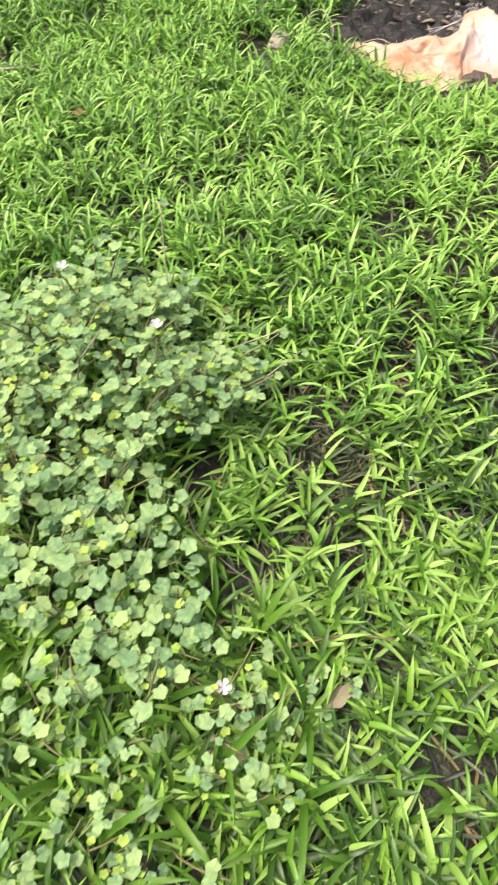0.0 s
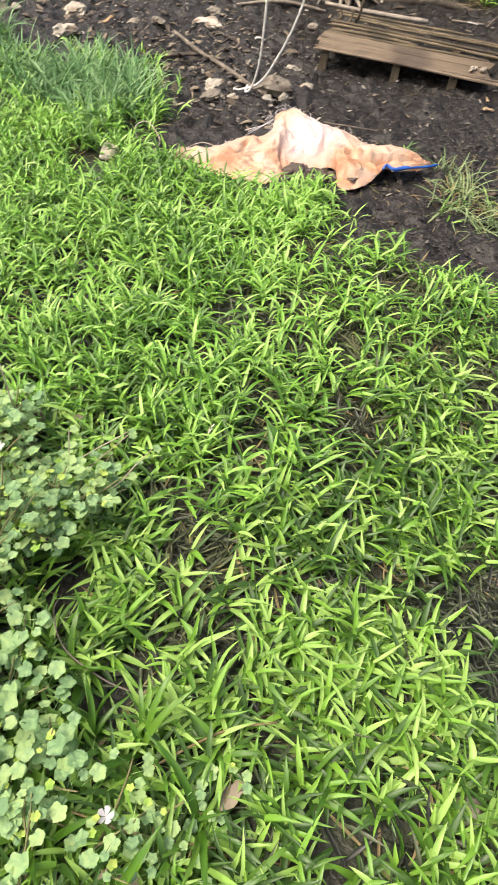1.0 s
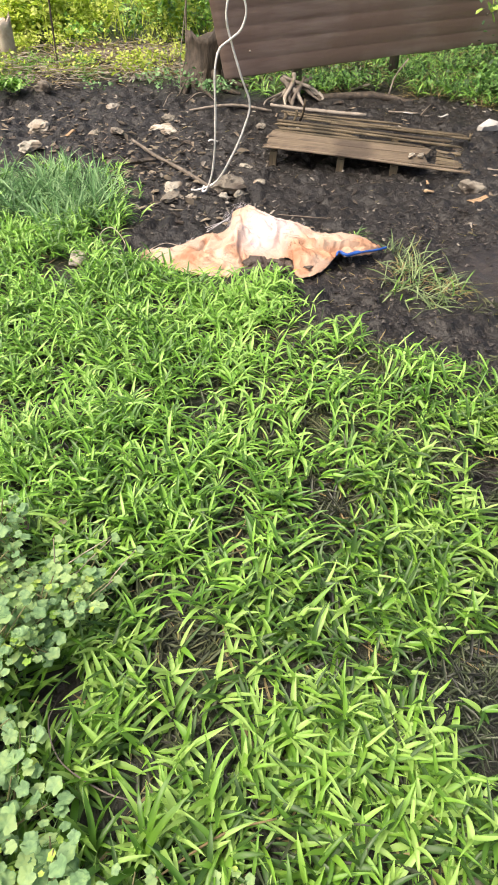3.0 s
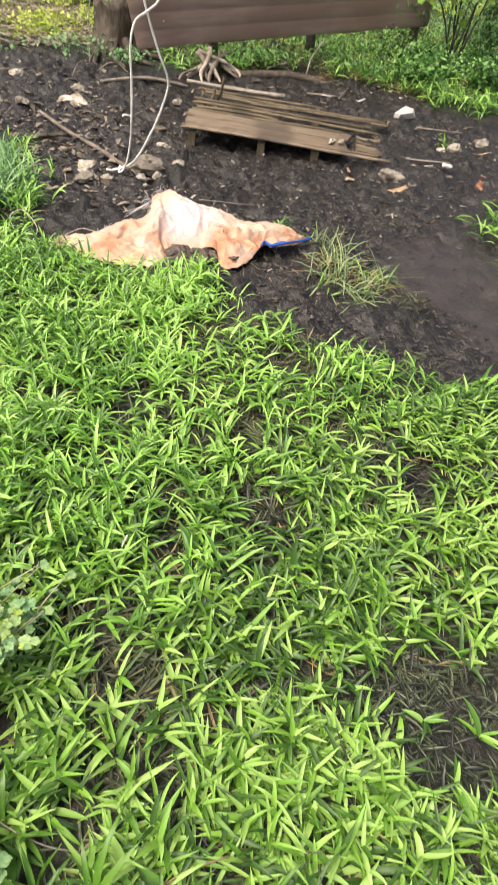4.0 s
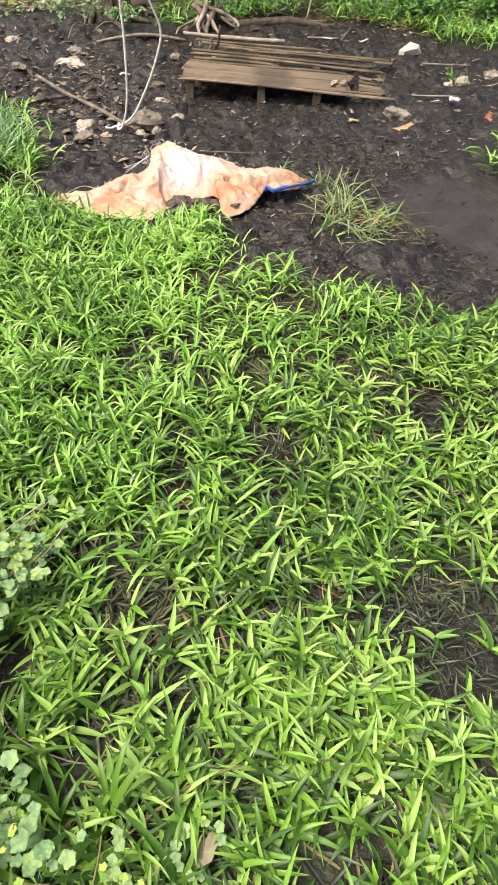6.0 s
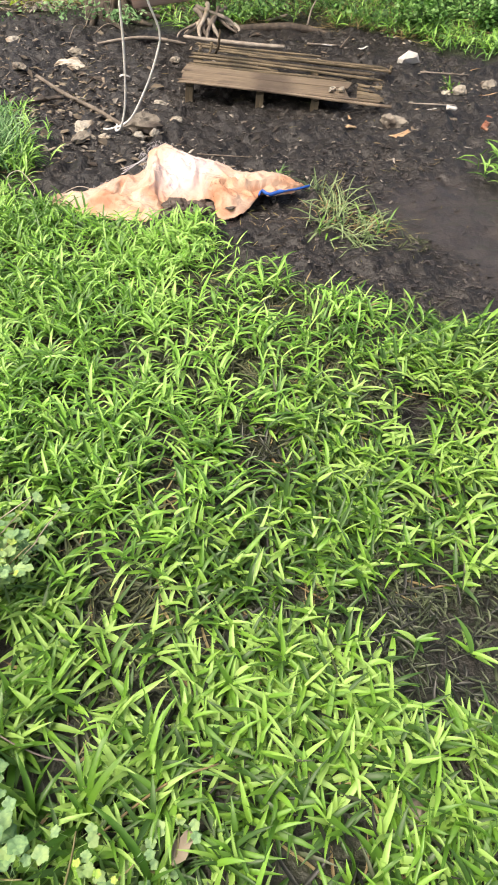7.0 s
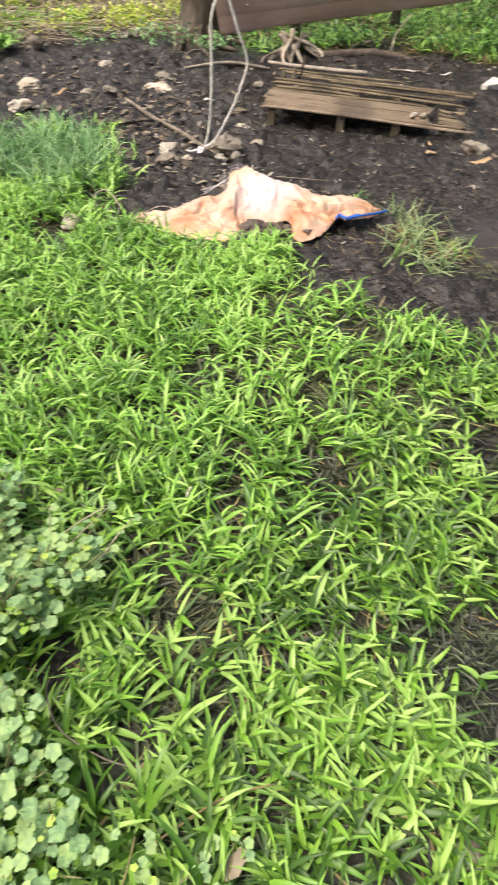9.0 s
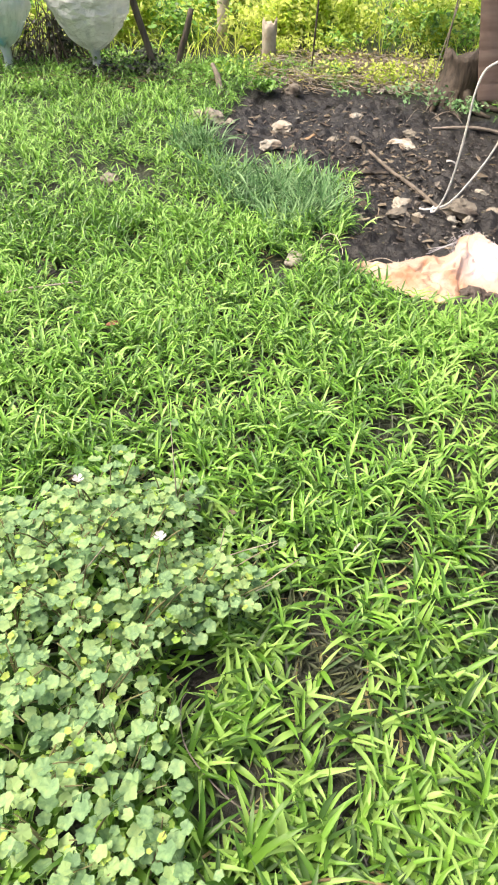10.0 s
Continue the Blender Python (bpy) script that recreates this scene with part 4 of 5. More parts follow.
    for k in range(70):
        base = a[r.randint(58, 84)] if k < 46 else a[r.randint(8, 30)] if k < 54 else a[r.randint(92, 130)]
        base = Vector((base.x, base.y, base.z * 0.85))
        d = Vector((r.uniform(-0.9, 0.5), r.uniform(-0.1, 0.9), r.uniform(-0.2, 0.5))).normalized() * r.uniform(0.012, 0.06 if k < 46 else 0.022)
        tube(threads, [base, base + d * 0.6 + Vector((0, 0, 0.006)), base + d - Vector((0, 0, 0.015))], 0.0008, sides=3, count=5)
    for k in range(4):
        base = a[r.randint(62, 74)]
        tube(threads, [(base.x, base.y, base.z * 0.8), (base.x - 0.05, base.y + 0.02, 0.04), (base.x - r.uniform(0.08, 0.15), base.y + r.uniform(-0.03, 0.05), 0.012)], 0.0013, sides=4, count=7)
    tagged(part("threads", threads, FLOWER, root, "frayed white plastic threads"), kind="stuff")


sack()
r = random.Random(31)
for k in range(22):
    size = r.uniform(0.012, 0.034)
    x, y = 1.09 + r.uniform(-0.10, 0.09), 2.60 + r.gauss(0, 0.04)
    ob = thing("mud_clod", "crumbling clod of drying brown mud at the sack's torn edge", "mud", (x, y, height(x, y) + 0.012 + 0.2 * size), "mud clods by the sack", mesh=finish(lump(size, 3 + k, 0.5, 0.9, 3), "mud_clod", MUDSMEAR))
    ob.rotation_euler = (r.uniform(-0.4, 0.4), r.uniform(-0.4, 0.4), r.uniform(0, 6))
for x, y, size in ((1.045, 2.625, 0.062), (1.125, 2.62, 0.07), (1.10, 2.56, 0.06)):
    thing("mud_clod", "low heap of drying brown mud lying on the sack's torn edge", "mud", (x, y, height(x, y) + 0.008), "mud clods by the sack", mesh=finish(lump(size, int(x * 700), 0.4, 0.9, 4), "mud_clod", MUDSMEAR))
thing("mud_clod", "small smear of dark mud on the sack", "mud", (1.235, 2.50, 0.032), "mud clods by the sack", mesh=finish(lump(0.016, 9, 0.25, 0.9, 3), "mud_clod", MUDSMEAR))

# ---- broken slatted pallet ----


def pallet():
    root = thing("slatted_pallet", "broken weathered grey-brown slatted wooden pallet sunk in mud", "pallet", (1.403, 3.849, 0))
    root.rotation_euler = (0, radians(3.6), radians(-24.9))
    # each slat: start and end along the length, place across, width, lift, turn
    slats = [(-0.01, 1.23, 0.014, 0.026, 0.098, -0.3), (0.0, 1.17, 0.045, 0.026, 0.099, 0.1), (0.02, 0.99, 0.120, 0.118, 0.099, 0.0), (0.0, 1.0, 0.243, 0.122, 0.101, 0.1), (0.03, 0.97, 0.325, 0.034, 0.101, 0.1), (0.02, 0.56, 0.363, 0.034, 0.104, 0.4),
             (0.0, 1.18, 0.398, 0.024, 0.116, -0.8), (0.02, 1.14, 0.446, 0.036, 0.118, 0.2), (0.16, 1.24, 0.515, 0.028, 0.128, -0.5), (0.05, 1.22, 0.556, 0.032, 0.130, -0.3), (0.02, 0.86, 0.60, 0.024, 0.134, 0.4), (0.34, 1.15, 0.482, 0.018, 0.132, 1.1),
             (1.0, 1.17, 0.11, 0.05, 0.092, 0.8), (1.0, 1.20, 0.175, 0.055, 0.090, -1.2), (1.01, 1.16, 0.245, 0.05, 0.091, 1.4), (1.02, 1.19, 0.31, 0.04, 0.092, -2.0)]
    for k, (u0, u1, v, w, z, turn) in enumerate(slats):
        s = part("slat", plank(u1 - u0, w, 0.008, seed=k, warp=0.003, ragged=0.06), BOARD if w > 0.1 or k < 2 else WOOD, root, smooth=False)
        s.location, s.rotation_euler = (u0, v, z), (radians(random.Random(k).uniform(-2.5, 2.5)), 0, radians(turn))
    for k, u in enumerate((0.075, 0.47, 0.78)):
        s = part("batten", plank(0.56, 0.04, 0.028, seed=20 + k, segments=3, warp=0.001), WOOD, root, smooth=False)
        s.location, s.rotation_euler = (u, 0.01, 0.080), (0, 0, radians(90))
        for q, v in enumerate((0.035, 0.53)):
            leg = part("leg", plank(0.13, 0.048, 0.042, seed=40 + 3 * k + q, segments=2, warp=0.0008, ragged=0.003), WOOD, root, smooth=False)
            leg.location, leg.rotation_euler = (u, v, 0.078), (0, radians(90), 0)
    for k, (u, v, w, ln) in enumerate(((0.075, 0.50, 0.042, 0.06), (0.135, 0.49, 0.014, 0.09), (0.17, 0.50, 0.012, 0.16), (1.23, 0.54, 0.02, 0.06))):
        s = part("splinter", plank(ln, w, 0.014, seed=70 + k, segments=3), WOOD, root, "upright broken splinter")
        s.location, s.rotation_euler = (u, v, 0.10), (0, radians(-84 + 3 * k), 0)


pallet()
for k, (x, y) in enumerate(((2.26, 3.60), (2.31, 3.585), (2.235, 3.575), (2.29, 3.56))):
    thing("pale_scrap", "pale crumb of dry dung on the pallet", "scrap", (x, y, 0.058), "pale crumbs", mesh=finish(lump(0.017, 50 + k, 0.6, 0.9), "pale_scrap", PALE, smooth=False))

# ---- corrugated sheet wall ----


def sheet(x_len, z0, z1, lean_left, pitch=0.105, amp=0.0032):
    """A corrugated sheet with ridges along its length, in its own plane: x along, z up, y out."""
    bm, nz, nx = bmesh.new(), int((z1 - z0) / pitch * 14), 24
    layers = []
    for side in (0, 1):
        grid = []
        for i in range(nx + 1):
            row = []
            for j in range(nz + 1):
                z = z0 + (z1 - z0) * j / nz
                x = x_len * i / nx - lean_left * (z - z0) * (1 - i / nx)
                wave = -amp * abs(math.sin(math.pi * (z - z0) / pitch)) ** 0.6 + 0.012 * math.sin(x * 1.7 + z) + 0.006 * noise.noise(Vector((x * 2, z * 3, 1)))
                row.append(bm.verts.new((x, wave + side * 0.002, z + 0.006 * noise.noise(Vector((x * 3, 0, 4))) * (j == 0))))
            grid.append(row)
        layers.append(grid)
        for i in range(nx):
            for j in range(nz):
                f = (grid[i][j], grid[i + 1][j], grid[i + 1][j + 1], grid[i][j + 1])
                bm.faces.new(f if side == 0 else f[::-1])
    a, b = layers
    for i in range(nx):
        bm.faces.new((a[i][0], b[i][0], b[i + 1][0], a[i + 1][0]))
    for j in range(nz):
        bm.faces.new((a[0][j], a[0][j + 1], b[0][j + 1], b[0][j]))
        bm.faces.new((a[nx][j], b[nx][j], b[nx][j + 1], a[nx][j + 1]))
    return bm


def sheet_wall():
    root = thing("sheet_wall", "rusty brown corrugated metal sheet wall on wooden posts", "wall", (1.53, 5.2, 0))
    root.rotation_euler = (0, radians(-1.0), math.atan2(0.40, 2.6))
    part("lower_sheet", sheet(2.66, 0.14, 0.90, 0.19), RUST, root)
    up = part("upper_sheet", sheet(2.66, 0.86, 1.75, 0.02), RUST, root, "darker overlapping upper sheet")
    up.location = (-0.145, -0.016, 0)
    for k, x in enumerate((0.62, 1.5, 2.58)):
        bm = bmesh.new()
        tube(bm, [(x, 0.06, -0.05), (x + 0.01, 0.06, 0.9), (x - 0.01, 0.06, 1.8)], [0.04, 0.036], sides=9, count=8, wobble=0.2)
        part("post", bm, BARK, root)
    for k, (x, z) in enumerate(((0.2, 0.3), (1.0, 0.62), (1.7, 0.62), (2.3, 0.36))):
        bm = bmesh.new()
        bmesh.ops.create_uvsphere(bm, u_segments=8, v_segments=5, radius=0.008)
        nail = part("nail", bm, STONE, root)
        nail.location = (x, -0.014, z)


sheet_wall()

# ---- hanging rope ----


def rope():
    root = thing("rope", "pale twisted rope hanging in a knotted loop to the mud", "rope")
    one = [(1.19, 3.40, 1.72), (1.165, 3.4, 1.3), (1.15, 3.4, 1.01), (1.115, 3.4, 0.86), (1.112, 3.40, 0.80), (1.13, 3.41, 0.73), (1.18, 3.41, 0.57), (1.225, 3.42, 0.45), (1.205, 3.43, 0.35), (1.14, 3.45, 0.2), (1.06, 3.49, 0.06), (0.97, 3.53, 0.012), (0.93, 3.54, 0.012)]
    two = [(1.15, 3.4, 1.0), (1.185, 3.39, 0.90), (1.20, 3.39, 0.83), (1.175, 3.39, 0.765), (1.13, 3.395, 0.73), (1.075, 3.4, 0.69), (1.05, 3.4, 0.6), (1.05, 3.41, 0.45), (1.045, 3.42, 0.3), (1.035, 3.45, 0.14), (1.01, 3.49, 0.03), (0.985, 3.50, 0.012), (1.0, 3.53, 0.03)]
    for name, pts in (("strand", one), ("strand", two)):
        bm = bmesh.new()
        tube(bm, pts, 0.0052, sides=8, count=70, wobble=0.3)
        part(name, bm, ROPE, root)
    bm = bmesh.new()
    knot = [(1.15 + 0.022 * math.cos(a), 3.4 + 0.016 * math.sin(a * 1.5), 1.02 + 0.028 * math.sin(a * 2 + 0.5)) for a in np.linspace(0, 9.5, 16)]
    tube(bm, knot, 0.0055, sides=7, count=50)
    part("knot", bm, ROPE, root, "loose double knot")


rope()

# ---- stump, roots, sticks, stones ----


def stump():
    root = thing("tree_stump", "old brown rotten tree stump beside the sheet wall", "stump", (1.50, 5.74, height(1.50, 5.74)))
    bm, sides, rings = bmesh.new(), 22, []
    for k in range(9):
        f = k / 8
        ring = []
        for q in range(sides):
            a = 2 * math.pi * q / sides
            p = Vector((math.cos(a) * 1.5, math.sin(a) * 1.5, f * 2))
            r = (0.155 - 0.01 * f + 0.06 * (1 - f) ** 3) * (1 + 0.30 * noise.noise(p) + 0.16 * noise.noise(Vector((p.x * 3, p.y * 3, p.z * 0.6))))
            top = 0.37 + 0.07 * noise.noise(Vector((p.x * 1.1, p.y * 1.1, 7))) + 0.05 * noise.noise(Vector((p.x * 4, p.y * 4, 2)))
            ring.append(bm.verts.new((r * math.cos(a), r * math.sin(a), f * top - 0.03)))
        rings.append(ring)
    for a, b in zip(rings, rings[1:]):
        for q in range(sides):
            bm.faces.new((a[q], a[(q + 1) % sides], b[(q + 1) % sides], b[q]))
    c = bm.verts.new((0, 0, 0.26))
    for q in range(sides):
        bm.faces.new((rings[-1][q], rings[-1][(q + 1) % sides], c))
    part("trunk", bm, BARK, root)
    for k in range(5):
        bm = bmesh.new()
        a = -2.4 + 0.55 * k
        tube(bm, [(0.13 * math.cos(a), 0.13 * math.sin(a), 0.12), (0.25 * math.cos(a), 0.25 * math.sin(a), 0.03), (0.42 * math.cos(a + 0.2), 0.42 * math.sin(a + 0.2), 0.0)], [0.035, 0.012], count=8, wobble=0.4)
        part("root", bm, BARK, root)


stump()


def stick(name, label, pts, radii, mat=STICK, category="stick", group="", lift=0.0):
    x, y = pts[0][0], pts[0][1]
    bm = bmesh.new()
    p3 = [(q[0] - x, q[1] - y, height(q[0], q[1]) + (q[2] if len(q) > 2 else 0.012) + lift) for q in pts]
    tube(bm, p3, radii, sides=7, count=max(6, 4 * len(pts)), wobble=0.35)
    return thing(name, label, category, (x, y, 0), group, mesh=finish(bm, name, mat))


stick("branch", "grey weathered branch lying across the mud", [(0.735, 4.45, 0.03), (0.845, 4.15, 0.03), (0.95, 3.87, 0.024), (1.08, 3.50, 0.014)], [0.010, 0.012, 0.010])
stick("branch", "pale branch lying before the wall", [(1.22, 5.03, 0.02), (1.45, 4.98, 0.03), (1.62, 4.96, 0.02), (1.80, 4.90, 0.02)], [0.008, 0.013, 0.010])
stick("branch", "thin branch behind the pallet", [(1.68, 4.55, 0.13), (1.95, 4.40, 0.115), (2.24, 4.25, 0.11)], [0.010, 0.014, 0.011])
stick("root", "thick brown root lying along the wall's foot", [(2.20, 5.06, 0.02), (2.45, 5.0, 0.025), (2.70, 4.93, 0.02), (2.86, 4.80, 0.0)], [0.03, 0.034, 0.02], BARK, "root")
stick("branch", "short pale stick beside the roots", [(2.50, 5.14, 0.02), (2.68, 5.18, 0.03)], [0.011, 0.008])
stick("branch", "short pale stick standing in the weeds", [(2.78, 5.05, 0.02), (2.84, 5.10, 0.11), (2.95, 5.14, 0.2)], [0.008, 0.005])
stick("branch", "thin pale stick on mud behind the pallet", [(2.52, 4.50, 0.015), (2.72, 4.44, 0.015)], [0.007, 0.006])
stick("twig", "forked pale twig on mud behind the pallet", [(2.74, 4.44, 0.015), (2.84, 4.52, 0.03), (2.92, 4.64, 0.02)], [0.005, 0.004], group="twigs on the mud")
stick("twig", "thin pale twig on mud", [(2.62, 3.36), (2.72, 3.27), (2.86, 3.27, 0.02)], [0.003, 0.005], group="twigs on the mud")
stick("twig", "thin dry twig on mud", [(3.0, 3.85), (3.3, 3.75)], [0.006, 0.004], group="twigs on the mud")
stick("twig", "dark twig on the muddy ground", [(1.3, 3.15), (1.55, 3.08)], [0.003, 0.003], group="twigs on the mud")
stick("straw", "curled dry straw beside the sack", [(0.42, 2.92, 0.01), (0.40, 3.02, 0.06), (0.46, 3.04, 0.08), (0.50, 2.95, 0.04), (0.47, 2.88, 0.01)], 0.002, PALEBARK, "straw", "straws by the sack")
stick("straw", "dry grass straw beside the sack", [(0.48, 2.86, 0.02), (0.62, 2.84, 0.03), (0.78, 2.92, 0.02)], 0.0021, PALEBARK, "straw", "straws by the sack")
stick("straw", "dry grass straw beside the sack", [(0.50, 2.80, 0.02), (0.66, 2.88, 0.035), (0.74, 2.86, 0.02)], 0.0021, PALEBARK, "straw", "straws by the sack")
stick("straw", "dry stalk lying flat on the lawn", [(-0.98, 2.31, 0.06), (-0.80, 2.40, 0.075), (-0.60, 2.52, 0.06)], 0.004, PALEBARK, "straw")
stick("straw", "dry tan stalk lying in short grass", [(0.22, 0.42, 0.06), (0.36, 0.46, 0.06), (0.46, 0.46, 0.06)], [0.0018, 0.003, 0.0015], GRASS_DRY, "straw")
stick("straw", "dry tan stalk among the weeds", [(0.1, 0.38, 0.06), (0.2, 0.33, 0.055), (0.32, 0.29, 0.05)], [0.0018, 0.003, 0.0015], GRASS_DRY, "straw")
stick("cord", "thin grey halter cord lying slack in the grass", [(0.08, 0.80, 0.03), (0.07, 0.74, 0.05), (0.09, 0.66, 0.055), (0.16, 0.59, 0.05), (0.22, 0.56, 0.03)], 0.0015, CORD, "cord")


def roots():
    root = thing("tree_roots", "pale bare tree roots fanning out from under the wall", "roots", (2.02, 5.16, 0))
    r = random.Random(11)
    for k in range(12):
        a = radians(-165 + 11 * k + r.uniform(-6, 6))
        ln, x0, z0 = r.uniform(0.18, 0.38), r.uniform(-0.04, 0.12), r.uniform(0.05, 0.11)
        cx, cy = ln * math.cos(a), 0.75 * ln * math.sin(a)
        bm = bmesh.new()
        tube(bm, [(x0 - 0.3 * cx, 0.10, z0 + 0.01), (x0 + 0.2 * cx, 0.2 * cy, z0 * r.uniform(0.8, 0.95)), (x0 + 0.7 * cx + r.uniform(-0.03, 0.03), 0.7 * cy, z0 * r.uniform(0.35, 0.55)), (x0 + cx, cy, -0.012)], [r.uniform(0.014, 0.026), r.uniform(0.010, 0.018), 0.006], count=12, wobble=0.6)
        part("root", bm, PALEBARK if k % 4 == 1 else STICK, root)


roots()
for k, pts in enumerate(([(1.20, 5.30, 0.02), (1.26, 5.34, 0.10), (1.30, 5.30, 0.16), (1.25, 5.26, 0.2)], [(1.24, 5.22, 0.01), (1.32, 5.18, 0.06), (1.40, 5.20, 0.04), (1.46, 5.14, 0.01)], [(1.22, 5.36, 0.02), (1.24, 5.38, 0.2), (1.22, 5.40, 0.34)], [(1.05, 5.12, 0.02), (1.13, 5.22, 0.05), (1.24, 5.28, 0.03)])):
    stick("twig", "curled pale twig beside the stump", pts, [0.0035, 0.0022], STICK, "twig", "twigs by the stump")

STONES = [(1.155, 3.575, 0.095, 0.6, STONE, "flat brown stone half sunk in mud"), (0.84, 3.585, 0.07, 0.45, PALE, "pale broken stone on mud"), (1.10, 3.49, 0.035, 0.6, PALE, "small whitish stone beside the rope"), (1.175, 3.475, 0.03, 0.6, PALE, "small cream stone before the brown stone"), (2.425, 3.19, 0.075, 0.65, STONE, "round grey stone on mud"),
          (3.03, 4.04, 0.10, 0.6, CHALK, "white broken block on mud"), (-0.42, 5.02, 0.085, 0.7, PALE, "pale lump of broken mortar in the grass"), (-0.33, 5.07, 0.08, 0.75, PALE, "pale lump of broken mortar in the grass"), (-0.35, 4.98, 0.05, 0.6, PALE, "small lump of broken mortar"), (-0.46, 4.96, 0.035, 0.6, PALE, "small lump of broken mortar"), (-0.25, 5.02, 0.06, 0.35, STONE, "flat brown stone by the mortar"), (-0.20, 5.07, 0.04, 0.4, PALE, "small pale stone by the mortar"), (-0.77, 3.77, 0.06, 0.6, STONE, "grey stone standing in the lawn"), (-0.14, 3.86, 0.055, 0.5, STONE, "grey stone by the tussock"), (0.175, 4.88, 0.085, 0.4, PALE, "pale flat stone on mud"), (0.10, 4.41, 0.075, 0.45, PALE, "pinkish pale stone on mud"),
          (0.975, 4.72, 0.10, 0.35, PALE, "long pale stone on mud"), (1.05, 4.90, 0.045, 0.6, PALE, "pale stone chip on mud"), (0.70, 5.26, 0.07, 0.4, PALE, "flat pale stone on mud"), (0.24, 5.84, 0.08, 0.6, STONE, "grey stone by the litter bank"), (0.29, 2.895, 0.06, 0.6, PALE, "tan stone standing in grass"), (0.02, 2.93, 0.03, 0.5, STONE, "small stone in grass"),
          (0.80, 3.50, 0.05, 0.4, STONE, "flat dark stone on mud"), (0.66, 4.62, 0.055, 0.4, STONE, "flat brown stone on mud"), (0.76, 0.27, 0.035, 0.6, STONE, "small dark stone in the lawn"), (-0.18, 3.95, 0.05, 0.5, STONE, "brown stone by the tussock"), (1.32, 3.86, 0.035, 0.6, PALE, "small pale stone by the pallet"), (3.35, 3.6, 0.06, 0.5, STONE, "dark stone on mud"), (0.52, 4.72, 0.04, 0.5, PALE, "small pale stone on mud"), (0.92, 3.5, 0.03, 0.5, PALE, "small pale stone on mud"), (3.03, 3.46, 0.05, 0.6, STONE, "grey pebble lump on mud"), (2.96, 3.50, 0.03, 0.6, PALE, "small pale stone on mud"), (1.34, 3.62, 0.04, 0.5, PALE, "small pale stone before the pallet"), (1.6, 4.5, 0.04, 0.5, STONE, "small stone behind the pallet")]
for k, (x, y, size, flat, mat, label) in enumerate(STONES):
    ob = thing("stone", label, "stone", (x, y, height(x, y) + size * flat * 0.35), "stones on the ground", mesh=finish(lump(size * 0.95, k + 1, flat, 0.5, 1 if "block" in label else 3), "stone", mat, smooth=False))
    ob.rotation_euler = (0.15 * math.sin(k), 0.12 * math.cos(k * 2), k * 1.3)


def chip(x, y, length, width, turn, label, mat=CHIP, tilt=0.0):
    ob = thing("wood_chip", label, "wood chip", (x, y, height(x, y) + 0.012), "wood chips on the mud", mesh=finish(plank(length, width, width * 0.35, seed=int(x * 97 + y * 31), segments=4, ragged=length * 0.25), "wood_chip", mat))
    ob.rotation_euler = (0.2, tilt, turn)


for x, y, ln, w, a, label in ((2.315, 3.03, 0.155, 0.036, 0.15, "fresh orange-tan wood chip on mud"), (2.79, 2.90, 0.10, 0.032, 0.75, "curled red peel on mud"), (2.90, 3.00, 0.11, 0.03, 0.95, "curled red peel on mud"), (2.745, 3.20, 0.075, 0.032, -0.2, "pale shell-like scrap on mud"), (2.63, 3.275, 0.13, 0.006, -0.5, "thin pale stalk on mud"), (2.63, 3.79, 0.11, 0.022, -0.5, "pale wood sliver by the pallet"), (2.76, 3.66, 0.13, 0.016, 0.1, "pale bent sliver on mud"), (2.20, 3.28, 0.08, 0.014, 1.0, "thin tan chip on mud"), (2.15, 3.22, 0.08, 0.02, 0.2, "thin tan chip on mud"), (3.3, 3.83, 0.16, 0.007, 0.0, "dry straw piece on mud"), (3.1, 3.38, 0.16, 0.007, 0.1, "dry straw piece on mud"), (1.70, 2.33, 0.12, 0.035, 0.1, "tan dry chip caught in the tuft"),
                              (0.60, 4.15, 0.16, 0.04, -0.3, "long tan bark strip on mud"), (0.72, 4.05, 0.14, 0.03, 0.4, "tan bark strip on mud"), (0.55, 4.25, 0.12, 0.03, 0.9, "brown bark strip on mud"), (1.3, 2.2, 0.06, 0.016, 0.2, "brown chip on mud"), (0.82, 3.3, 0.07, 0.025, 2.0, "pale chip on mud"), (1.55, 3.1, 0.05, 0.015, -0.4, "pale chip on mud"),
                              (2.6, 4.45, 0.1, 0.012, 0.0, "thin pale splinter on mud"), (2.85, 4.4, 0.09, 0.012, 0.1, "thin pale splinter on mud"), (2.25, 4.9, 0.15, 0.03, 0.1, "pale wood chip by the grass"), (0.33, 4.6, 0.1, 0.02, 0.7, "tan chip on mud"), (0.42, 5.0, 0.12, 0.02, -0.5, "pale chip on mud"), (1.2, 4.35, 0.08, 0.015, 0.1, "pale splinter on mud")):
    chip(x, y, ln, w, a, label, PEEL if "peel" in label else CHALK if "pale s" in label else TAN if "orange" in label or "tan chip" in label or "straw" in label else CHIP)


